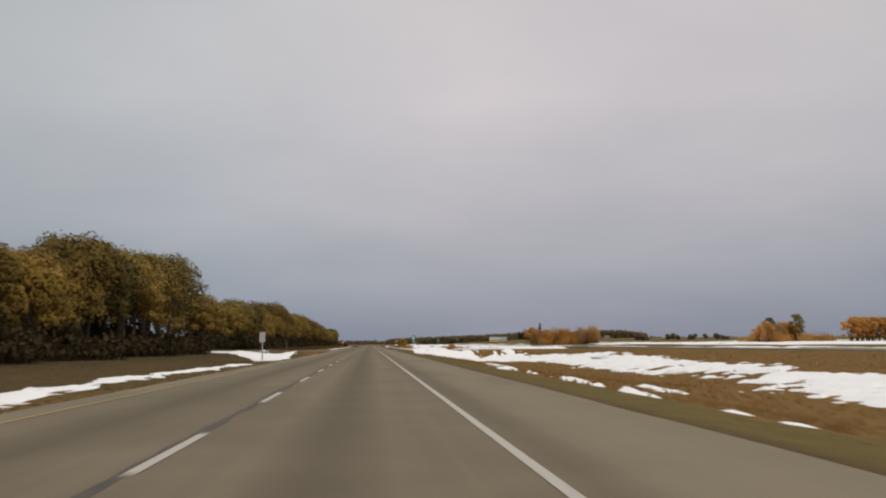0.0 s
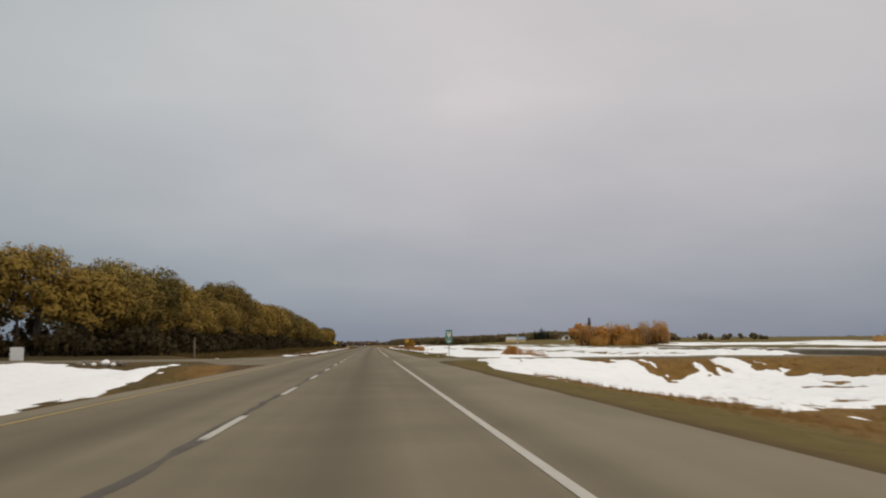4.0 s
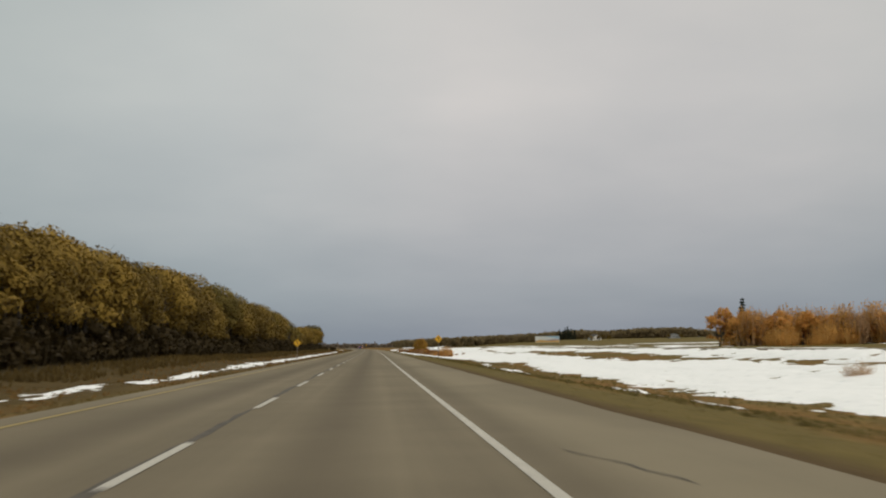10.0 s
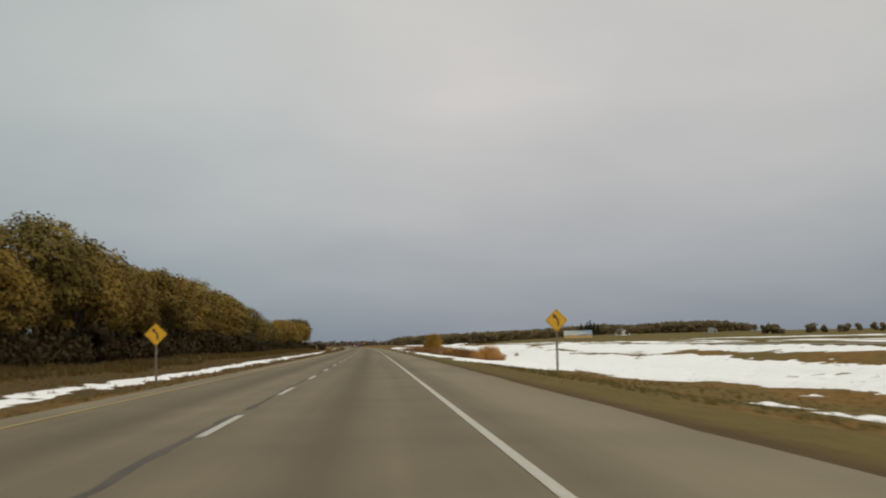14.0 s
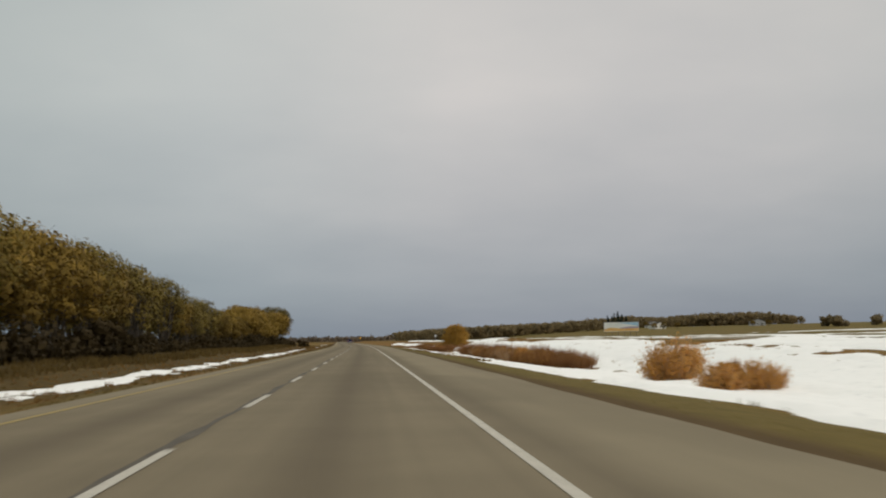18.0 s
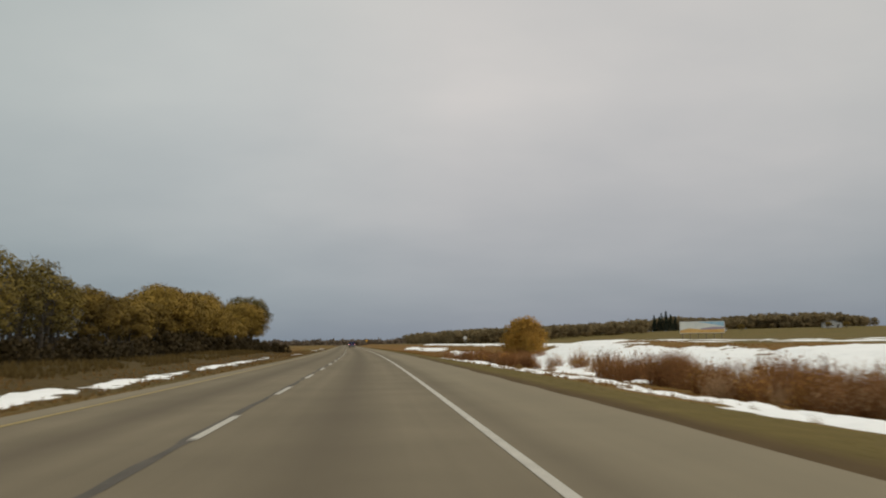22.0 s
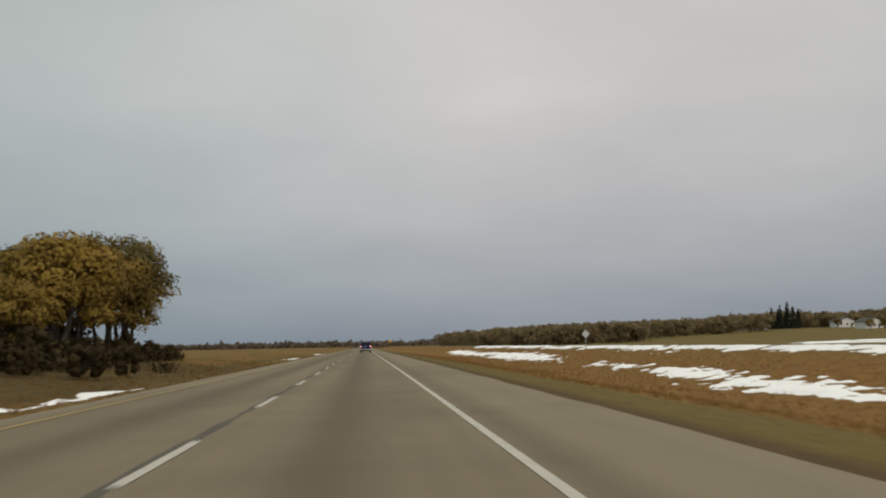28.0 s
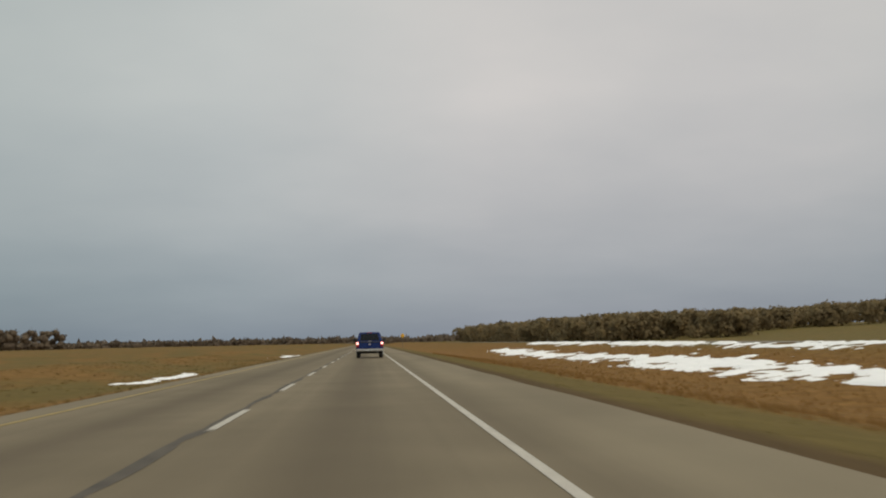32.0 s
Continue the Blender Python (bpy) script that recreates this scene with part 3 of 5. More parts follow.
# ---- old snow lying in the ditches and fields ----
# fullness, then the strip's two edges as s, u, u, and how sharply it ends
SNOW_RIGHT = (
    (0.16, ((-30, 20.2, 27.0), (36, 20.4, 27.4), (52, 20.8, 28.4), (63, 24.6, 28.6), (75, 25.6, 29.8), (86, 25.0, 30.4), (100, 24.0, 31.0), (122, 22.8, 31.2), (140, 23.0, 31.5), (162, 20.0, 29.5), (174, 15.0, 27.0), (181, 14.0, 24.0))),
    (0.62, ((154, 10.5, 21.0), (164, 8.0, 20.0), (174, 6.9, 19.0), (179, 6.0, 17.0), (184.5, 6.2, 11.0))),
    (0.05, ((20, 7.2, 7.45), (26, 7.35, 7.6), (43, 7.75, 8.05), (66, 7.6, 7.9)), 6.0),
    (-0.25, ((34, 11.6, 12.8), (46, 12.0, 13.2))),
    (-0.22, ((62, 7.6, 8.1), (84, 9.0, 9.5), (96, 10.0, 10.5), (120, 14.4, 15.0), (158, 15.8, 16.4))),
    (-0.10, ((203, 8.0, 16.0), (207, 6.2, 15.0), (214, 6.0, 14.6), (224, 6.6, 14.0))),
    (0.25, ((203, 14.5, 26.0), (212, 14.2, 26.0), (220, 11.5, 25.0), (226, 7.4, 22.0), (237, 7.6, 22.0), (247, 11.4, 22.0), (260, 15.4, 22.0), (277, 18.0, 22.0))),
    (0.42, ((204, 25.0, 32.5), (216, 24.0, 32.5), (232, 22.6, 32.5), (251, 18.5, 32.5), (275, 15.6, 32.5), (296, 16.6, 32.4), (320, 18.6, 32.4), (390, 20.0, 32.0), (412, 18.8, 28.5), (443, 21.6, 27.8), (460, 22.6, 28.4), (481, 19.0, 29.0), (520, 17.5, 30.5))),
    (-0.62, ((296, 10.2, 11.6), (330, 11.6, 13.8), (400, 10.0, 12.6), (424, 12.0, 13.6), (455, 15.0, 18.5))),
    (0.25, ((204, 34.2, 38.0), (380, 34.6, 38.4), (545, 33.6, 38.4))),
    (0.42, ((503, 6.8, 28.0), (508, 6.8, 28.0), (513, 7.6, 28.0), (517, 9.4, 28.0), (521, 14.0, 28.2), (526, 15.0, 28.4), (530, 9.6, 28.4), (533, 7.0, 28.4), (545, 6.8, 28.4), (562, 6.2, 28.2), (578, 6.7, 28.6), (598, 8.2, 29.0), (612, 8.0, 29.0))),
    (0.35, ((520, 29.8, 38.4), (620, 32.2, 38.4))),
    (0.12, ((600, 8.2, 11.6), (645, 8.0, 10.6), (668, 7.7, 9.6), (700, 7.6, 9.0))),
    (-0.24, ((700, 7.6, 8.8), (728, 7.4, 8.6), (756, 7.6, 8.6))),
    (-0.15, ((690, 10.5, 13.5), (760, 11.0, 13.5))),
    (0.36, ((570, 19.0, 31.0), (620, 20.0, 30.0), (640, 23.0, 32.0), (660, 22.0, 36.5), (700, 18.5, 36.0), (714, 17.0, 28.5), (750, 17.0, 29.0), (766, 20.5, 29.0), (780, 20.0, 37.5), (800, 20.0, 37.5), (814, 26.0, 37.0))),
    (-0.22, ((838, 21.0, 25.6), (866, 21.0, 25.4), (880, 20.8, 25.4), (893, 21.8, 26.4), (912, 24.0, 26.6))),
    (-0.05, ((921, 24.6, 27.4), (938, 25.2, 26.8))),
    (-0.08, ((958, 25.6, 27.0), (975, 25.0, 27.6), (990, 23.8, 29.4), (1010, 23.4, 30.4), (1030, 23.8, 30.4), (1045, 24.2, 28.6), (1100, 24.6, 28.4), (1180, 26.6, 30.5))),
    (0.7, ((815, 37.2, 38.8), (1182, 37.2, 38.8))))
SNOW_FIELD = tuple((f, ((s0, u0, u1), (s1, u0, u1))) for s0, s1, u0, u1, f in (
    (-30, 1500, 47.0, 53.0, 0.15), (40, 460, 58.0, 62.0, -0.05), (60, 520, 100.0, 112.0, 0.1), (150, 900, 150.0, 166.0, 0.25), (500, 1000, 74.0, 80.0, -0.1),
    (560, 1040, 96.0, 102.0, -0.15), (150, 640, 210.0, 230.0, 0.3), (240, 560, 118.0, 148.0, 0.6)))
SNOW_LEFT = (
    (0.22, ((-40, -16.0, -14.0), (60, -15.8, -14.0), (96, -15.0, -14.0))),
    (0.85, ((139, -15.4, -14.8), (150, -17.4, -14.8), (164, -22.0, -15.0), (180, -30.0, -15.6))),
    (-0.12, ((219, -17.6, -15.6), (246, -16.4, -14.6), (300, -17.0, -15.4), (350, -16.6, -15.2))),
    (0.32, ((350, -16.2, -15.0), (440, -16.2, -14.8), (580, -16.2, -14.8), (606, -16.2, -14.6))),
    (0.08, ((600, -16.0, -14.8), (645, -16.2, -14.4), (710, -15.6, -14.0))),
    (0.22, ((712, -16.2, -15.0), (750, -16.2, -15.0), (768, -16.0, -15.2))),
    (-0.28, ((772, -16.2, -15.0), (800, -15.6, -14.8))),
    (-0.25, ((836, -14.0, -12.8), (862, -14.0, -12.8))),
    (-0.05, ((982, -14.0, -12.8), (1000, -14.0, -12.8))),
    (0.0, ((1076, -14.2, -12.8), (1100, -14.2, -12.8))))


def snow_cover(bands, S, U, edge_s, edge_u, grain):
    """How fully snow lies at road coordinates: bare below 0."""
    furrows = np.where(U < 0, 0.0, np.where((S < 160) | (S > 835), 1.9, 0.5))
    c = np.full(np.shape(S), -9.0)
    for full, line, *sharp in bands:
        ls, l0, l1 = zip(*line)
        across = edge_u / (sharp[0] if sharp else 1.0)
        d = np.minimum(np.minimum((S - ls[0]) / edge_s, (ls[-1] - S) / edge_s), np.minimum((U - np.interp(S, ls, l0)) / across, (np.interp(S, ls, l1) - U) / across))
        c = np.maximum(c, np.clip(d, -4.0, 0.9) + full - 0.36)
    c = c - 2.6 * np.clip(np.where(U > 0, 6.3 - U, 0.0), 0.0, 2.0)
    calm = np.where(U < 0, np.where((S > 212) & (S < 350), 0.9, 0.72), 1.0)
    return c + calm * 1.5 * (value_noise((S + 2.0 * U) / (6.0 * grain), U / (2.0 * grain), 31) - 0.5) + calm * 1.7 * (value_noise((S + 2.4 * U) / (2.8 * grain), U / (1.0 * grain), 32) - 0.5) \
             + 1.2 * (value_noise((S + U) / (1.1 * grain), U / (0.5 * grain), 33) - 0.5) \
             + furrows * (value_noise((S - 0.6 * U) / (1.1 * grain), (U + 0.4 * S) / (2.4 * grain), 35) - 0.5)


def snow_sheet(name, bands, ss, us, edge_s, edge_u, grain, label, deep=0.20):
    S, U = np.meshgrid(ss, us, indexing="ij")
    c = snow_cover(bands, S, U, edge_s, edge_u, grain)
    Z = ground(S, U) + np.clip(0.02 + 0.9 * deep * c, -0.14, deep) + 0.05 * (value_noise(S / 1.6, U / 1.2, 34) - 0.5) * np.clip(c * 3, 0, 1)
    X, Y = plan(S, U)
    n, m = S.shape
    idx = np.arange(n * m).reshape(n, m)
    q = np.stack([idx[:-1, :-1], idx[:-1, 1:], idx[1:, 1:], idx[1:, :-1]], -1).reshape(-1, 4)
    wide = np.ptp(U.ravel()[q], axis=1) < 3.5
    keep = wide & (c.ravel()[q] > -0.6).any(1)
    q = q[keep]
    used = np.unique(q)
    back = np.full(n * m, -1)
    back[used] = np.arange(len(used))
    P, UV = np.stack([X, Y, Z], -1).reshape(-1, 3)[used], np.stack([U, S], -1).reshape(-1, 2)[used]
    return tagged(new(name, mesh_from(name, P, back[q], SNOW, UV, True)), label, "snow", kind="stuff")


snow_sheet("ditch_snow", SNOW_RIGHT, np.arange(-30, 1182, 0.6), np.arange(4.8, 39.2, 0.34), 5.0, 1.5, 1.0, "patchy old snow lying along the ditch and its banks")
snow_sheet("median_snow", SNOW_LEFT, np.arange(-40, 1102, 0.8), np.arange(-31.6, -11.6, 0.4), 4.0, 1.2, 0.9, "thin melting snow strip along the left roadside", 0.11)
snow_sheet("field_snow", SNOW_FIELD, np.arange(-30, 1502, 4.0), np.concatenate([np.arange(46, 54, 0.7), np.arange(57, 63, 0.8), np.arange(73, 150, 1.6), np.arange(148, 168, 2.0), np.arange(208, 233, 2.5)]), 25.0, 1.6, 4.0,
           "streaks of snow left on the far fields")


# ---- plants ----
def tube(V, F, pts, radii, sides=5):
    """Adds a tapering tube through points to the lists V and F."""
    base = len(V)
    for i, (p, r) in enumerate(zip(pts, radii)):
        d = (pts[min(i + 1, len(pts) - 1)] - pts[max(i - 1, 0)]).normalized()
        a = d.orthogonal().normalized()
        c = d.cross(a)
        for k in range(sides):
            w = 2 * math.pi * k / sides
            V.append(tuple(p + (a * math.cos(w) + c * math.sin(w)) * r))
    for i in range(len(pts) - 1):
        for k in range(sides):
            F.append((base + i * sides + k, base + i * sides + (k + 1) % sides, base + (i + 1) * sides + (k + 1) % sides, base + (i + 1) * sides + k))


def leaf_quads(P, N, size, rng, jitter):
    """A small quad at each point, facing about along N; its shading follows N."""
    n = len(P)
    G = N + rng.normal(size=(n, 3)) * jitter
    G /= np.linalg.norm(G, axis=1)[:, None]
    a = np.cross(G, rng.normal(size=(n, 3)))
    a /= np.linalg.norm(a, axis=1)[:, None]
    e = np.cross(G, a)
    w = (size * rng.uniform(0.55, 1.35, n))[:, None]
    l = w * rng.uniform(0.9, 1.6, (n, 1))
    V = np.stack([P - a * l * 0.5, P - e * w * 0.45, P + a * l * 0.5, P + e * w * 0.45], 1).reshape(-1, 3)
    S = 0.8 * N + 0.2 * G
    S /= np.linalg.norm(S, axis=1)[:, None]
    return V, np.arange(4 * n).reshape(-1, 4), np.repeat(S, 4, axis=0)


def leaf_tips(P, N, size, rng, jitter):
    """A small pointed leaf spray at each point, lying loosely along N."""
    n = len(P)
    G = N + rng.normal(size=(n, 3)) * jitter
    G /= np.linalg.norm(G, axis=1)[:, None]
    a = np.cross(G, rng.normal(size=(n, 3)))
    a /= np.linalg.norm(a, axis=1)[:, None]
    e = np.cross(G, a)
    w = (size * rng.uniform(0.6, 1.4, n))[:, None]
    l = w * rng.uniform(1.0, 1.7, (n, 1))
    V = np.stack([P + a * l * 0.6, P - a * l * 0.4 + e * w * 0.55, P - a * l * 0.4 - e * w * 0.55], 1).reshape(-1, 3)
    S = 0.94 * N + 0.06 * G
    S /= np.linalg.norm(S, axis=1)[:, None]
    return V, np.arange(3 * n).reshape(-1, 3), np.repeat(S, 3, axis=0)


def sprays(centres, radii, counts, size, rng, squash=0.8, lie=0.0):
    """Leaf sprays scattered loosely in clumps round the centres."""
    P, N = [], []
    for c, r, n in zip(centres, radii, counts):
        d = rng.normal(size=(n, 3))
        d /= np.linalg.norm(d, axis=1)[:, None]
        q = d * (r * rng.uniform(0.25, 1.0, n) ** 0.55)[:, None]
        q[:, 2] *= squash
        P.append(q + np.asarray(c))
        out = d + np.asarray(c) * (1, 1, 0) / max(r, 0.3) * 0.25 + (0, 0, 0.5 + lie)
        N.append(out / np.linalg.norm(out, axis=1)[:, None])
    return leaf_quads(np.concatenate(P), np.concatenate(N), size, rng, 0.9)


def shell(c, r, n, rng, squash):
    """Overlapping leafy facets that close a lobe's inside, n by n on each side of a cube blown up round."""
    g = (np.arange(n) + 0.5) / n * 2 - 1
    A, B = [w.ravel() for w in np.meshgrid(g, g)]
    one = np.ones_like(A)
    d = np.concatenate([np.stack(w, -1) for w in ((A, B, one), (A, B, -one), (A, one, B), (A, -one, B), (one, A, B), (-one, A, B))])
    d /= np.linalg.norm(d, axis=1)[:, None]
    k = r * (0.60 + 0.10 * np.sin(d[:, 0] * 5 + c[0] * 3) * np.sin(d[:, 1] * 5 + c[1]) + rng.uniform(-0.07, 0.05, len(d)))
    q = d * k[:, None]
    q[:, 2] *= squash
    return q + np.asarray(c), d, 2.3 * r / n * 0.66


def billows(centres, radii, counts, size, rng, squash=0.82, inner=3, tilt=0.55):
    """Leaf sprays on the outside of rounded lobes, facing mostly outwards, over a leafy inner shell."""
    P, N, Vs, Ns = [], [], [], []
    for c, r, n in zip(centres, radii, counts):
        d = rng.normal(size=(n, 3))
        d[:, 2] += 0.45
        d /= np.linalg.norm(d, axis=1)[:, None]
        k = 0.60 + 0.46 * rng.random(n) ** 0.75
        k *= 1 + 0.16 * np.sin(d[:, 0] * 5 + c[0] * 3) * np.sin(d[:, 1] * 5 + c[1]) + 0.10 * np.sin(d[:, 2] * 9 + c[2])
        q = d * (r * k)[:, None]
        q[:, 2] *= squash
        P.append(q + np.asarray(c))
        N.append(d)
        if inner:
            q, d, w = shell(c, r, inner, rng, squash)
            V, F, S = leaf_quads(q, d, w, rng, 0.5 * tilt)
            Vs.append(V)
            Ns.append(S)
    V, F, S = leaf_quads(np.concatenate(P), np.concatenate(N), size, rng, tilt)
    V, S = np.concatenate([V] + Vs), np.concatenate([S] + Ns)
    return V, np.arange(len(V)).reshape(-1, 4), S


def lobe_leaves(centres, radii, middle, count, size, rng):
    """Leaves thick on the upper outside of each lobe and loose inside it; light falls on them as on a lobed crown."""
    P, N = [], []
    tot = sum(r * r for r in radii)
    for c, r in zip(centres, radii):
        c, n = np.asarray(c), max(20, int(count * r * r / tot))
        d = rng.normal(size=(n, 3))
        d[:, 2] = 0.75 * d[:, 2] + 0.75
        d /= np.linalg.norm(d, axis=1)[:, None]
        k = 0.30 + 0.74 * rng.random(n) ** 0.4
        k *= 1 + 0.16 * np.sin(d[:, 0] * 6 + c[0] * 3) * np.sin(d[:, 1] * 6 + c[1])
        q = d * (r * k)[:, None]
        q[:, 2] *= 0.80
        q = q + c
        out = q - middle
        out /= np.linalg.norm(out, axis=1)[:, None]
        P.append(q)
        N.append(0.9 * d + 0.35 * out)
    P, N = np.concatenate(P), np.concatenate(N)
    N /= np.linalg.norm(N, axis=1)[:, None]
    return leaf_tips(P, N, size, rng, 0.35)


def tree_meshes(seed, height, spread, leaf_mat, stems=3, bare=0.0, low=0.20, leaves=8600, size=0.235, lobes=17, skirt=4, twiggy=3):
    """Bare stems that fork from low down and fan out under an umbrella crown of leafy lobes, with thin twigs past the leaves."""
    rnd = random.Random(seed)
    rng = np.random.default_rng(seed)
    V, F, forks = [], [], []
    r0 = 0.018 * height
    for st in range(stems):
        a0 = 6.283 * st / stems + rnd.uniform(-0.5, 0.5)
        lean = spread * rnd.uniform(0.10, 0.24)
        root = Vector((math.cos(a0) * 0.35, math.sin(a0) * 0.35, -0.3))
        fork = Vector((math.cos(a0) * lean * 0.55, math.sin(a0) * lean * 0.55, height * rnd.uniform(0.30, 0.46)))
        top = Vector((math.cos(a0) * lean, math.sin(a0) * lean, height * rnd.uniform(0.70, 0.86)))
        bow = root.lerp(fork, 0.55) + Vector((rnd.uniform(-.25, .25), rnd.uniform(-.25, .25), 0))
        tube(V, F, [root, bow, fork, fork.lerp(top, 0.5) + Vector((rnd.uniform(-.3, .3), rnd.uniform(-.3, .3), 0)), top], [r0 * 1.3, r0, r0 * 0.8, r0 * 0.45, r0 * 0.12], 6)
        forks += [fork, fork.lerp(top, 0.35), bow.lerp(fork, 0.6)]
    zc = height * (0.5 + 0.5 * low)
    middle = np.array([0.0, 0.0, height * (low + 0.16)])
    cs, rs = [], []
    for i in range(lobes):
        cz = 1 - 1.62 * (i + 0.5) / lobes
        a = 2.39996 * i + rnd.uniform(-0.35, 0.35)
        ring = math.sqrt(max(0.0, 1 - cz * cz))
        r = spread * rnd.uniform(0.16, 0.25) * (0.85 if cz < 0 else 1.0)
        k = rnd.uniform(0.72, 1.05)
        c = Vector((math.cos(a) * ring * (spread * 0.5 - r * 0.6) * k, math.sin(a) * ring * (spread * 0.5 - r * 0.6) * k, zc + cz * (height - zc - r * 0.62) * rnd.uniform(0.88, 1.0)))
        if i and rnd.random() < bare:
            continue
        cs.append(tuple(c))
        rs.append(r)
    for i in range(skirt):
        a = 6.283 * (i + rnd.uniform(-0.3, 0.3)) / skirt
        k = spread * rnd.uniform(0.20, 0.40)
        cs.append((math.cos(a) * k, math.sin(a) * k, height * rnd.uniform(low + 0.12, low + 0.26)))
        rs.append(spread * rnd.uniform(0.09, 0.15))
    for c, r in zip([Vector(c) for c in cs], rs):
        f = min(forks, key=lambda q: (q - c).length + (2.0 if q.z > c.z else 0.0))
        mid = f.lerp(c, 0.5) + Vector((rnd.uniform(-.3, .3), rnd.uniform(-.3, .3), 0.12 * (c - f).length))
        tube(V, F, [f, mid, c], [r0 * 0.40, r0 * 0.24, r0 * 0.08], 4)
        for j in range(twiggy):
            d = Vector((rnd.gauss(0, 1), rnd.gauss(0, 1), rnd.uniform(0.0, 1.4))).normalized()
            tube(V, F, [c, c + d * r * 0.7, c + d * r * rnd.uniform(0.9, 1.15) + Vector((0, 0, 0.1))], [r0 * 0.10, 0.018, 0.008], 3)
    trunk = mesh_from("trunk", V, F, BARK)
    V2, F2, N2 = lobe_leaves(cs, rs, middle, leaves, size, rng)
    return trunk, mesh_from("crown", V2, F2, leaf_mat, normals=N2)


def plant(name, meshes, m, label, category, group, names=("trunk", "crown")):
    e = thing(name, m, label, category, group)
    for nm, me in zip(names, meshes):
        part(nm, me, None, e)
    return e


TREES = [tree_meshes(11, 11.5, 11.0, GOLD), tree_meshes(12, 10.5, 10.0, GOLD), tree_meshes(13, 12.5, 11.5, OLIVE, 4), tree_meshes(14, 10.0, 11.0, GOLD, 4, low=0.16, skirt=4),
         tree_meshes(15, 11.0, 7.0, OLIVE, 5, bare=0.22, low=0.10, leaves=3000, size=0.21, lobes=24, skirt=4, twiggy=6), tree_meshes(16, 9.0, 9.0, GOLD, low=0.12, skirt=4, leaves=5400),
         tree_meshes(17, 7.6, 6.4, ORANGE, 4, low=0.05, bare=0.1, leaves=2200, size=0.30, lobes=14)]
TREES += [tree_meshes(18, 11.5, 11.0, GOLD, leaves=2400, size=0.42), tree_meshes(19, 12.0, 11.5, OLIVE, leaves=2400, size=0.42), None]
TREE_LABELS = ["broad multi-stemmed tree with golden-brown autumn leaves", "round-crowned tree with golden-brown leaves on a grassy bank", "tall spreading tree with olive-yellow autumn leaves",
               "low broad tree with dense golden leaves down to the undergrowth", "thin half-bare tree with few olive leaves and grey limbs", "small round tree with golden leaves at the end of the row",
               "low orange autumn tree in a field bluff",
               "golden-brown tree standing in the second row", "olive-leaved tree standing in the second row", "slender grey-brown poplar nearly bare of leaves in a field bluff"]


def put_tree(k, s, u, size, turn):
    m = at(s, u, None, turn, 0.05) @ Matrix.Scale(size, 4)
    key = ("tree", k)
    if key not in FIRST:
        FIRST[key] = plant("tree", TREES[k], m, TREE_LABELS[k], "tree", "roadside tree row")
        return FIRST[key]
    c = copy_thing(FIRST[key], at(s, u, None, turn, 0.05))
    c.scale = (size, size, size)
    return c


FIRST = {}
prnd = random.Random(5)


def tree_row(s0, s1, u, step, kinds, scale, jitter=1.6):
    s = s0
    while s < s1:
        put_tree(prnd.choice(kinds), s, u + prnd.uniform(-jitter, jitter), scale * prnd.uniform(0.88, 1.08), prnd.uniform(0, 360))
        s += step * prnd.uniform(0.75, 1.25)


tree_row(40, 112, -34.0, 7.9, (0, 1, 3, 0), 0.97)
tree_row(113, 150, -34.5, 7.0, (0, 2, 2), 1.16)
tree_row(60, 150, -44.0, 12.0, (7, 8), 1.0)
tree_row(152, 164, -35.5, 7.0, (0, 2), 1.27)
put_tree(2, 169.0, -35.0, 1.3, 40)
tree_row(236, 300, -33.5, 7.9, (0, 1, 3, 0, 2), 0.97)
tree_row(304, 342, -34.0, 7.9, (0, 1, 3, 0), 1.06)
tree_row(348, 374, -34.0, 7.9, (0, 1, 3, 0), 1.28)
tree_row(378, 432, -33.5, 7.9, (0, 1, 3, 0), 1.17)
tree_row(438, 486, -34.0, 7.9, (0, 1, 3, 0, 2), 1.23)
tree_row(492, 580, -33.5, 7.9, (0, 1, 3, 0, 2), 1.09)
put_tree(0, 231.0, -39.0, 1.08, 70)
put_tree(3, 231.0, -44.0, 1.05, 20)
tree_row(256, 340, -43.0, 13.0, (7, 8), 0.88)
tree_row(350, 580, -43.0, 13.0, (7, 8), 1.10)
tree_row(580, 640, -33.5, 7.9, (0, 1, 2, 0), 1.08)
tree_row(641, 698, -34.0, 6.6, (4, 4, 1, 4), 1.18)
tree_row(586, 640, -43.0, 15.0, (7, 8), 1.08)
tree_row(645, 770, -42.0, 17.0, (4,), 0.95)
tree_row(700, 768, -34.0, 6.6, (4, 4, 4, 1), 0.90)
tree_row(776, 806, -34.0, 7.2, (5, 1, 5), 0.86)
tree_row(808, 866, -33.0, 7.2, (0, 1, 3), 1.06)
tree_row(878, 905, -32.0, 7.5, (5, 1), 0.85)
tree_row(908, 934, -30.2, 7.5, (0, 2, 1), 1.14)
put_tree(2, 938, -30.6, 1.2, 60)
put_tree(0, 946, -31.4, 1.12, 200)
tree_row(914, 950, -38.0, 11.0, (7, 8), 1.0)


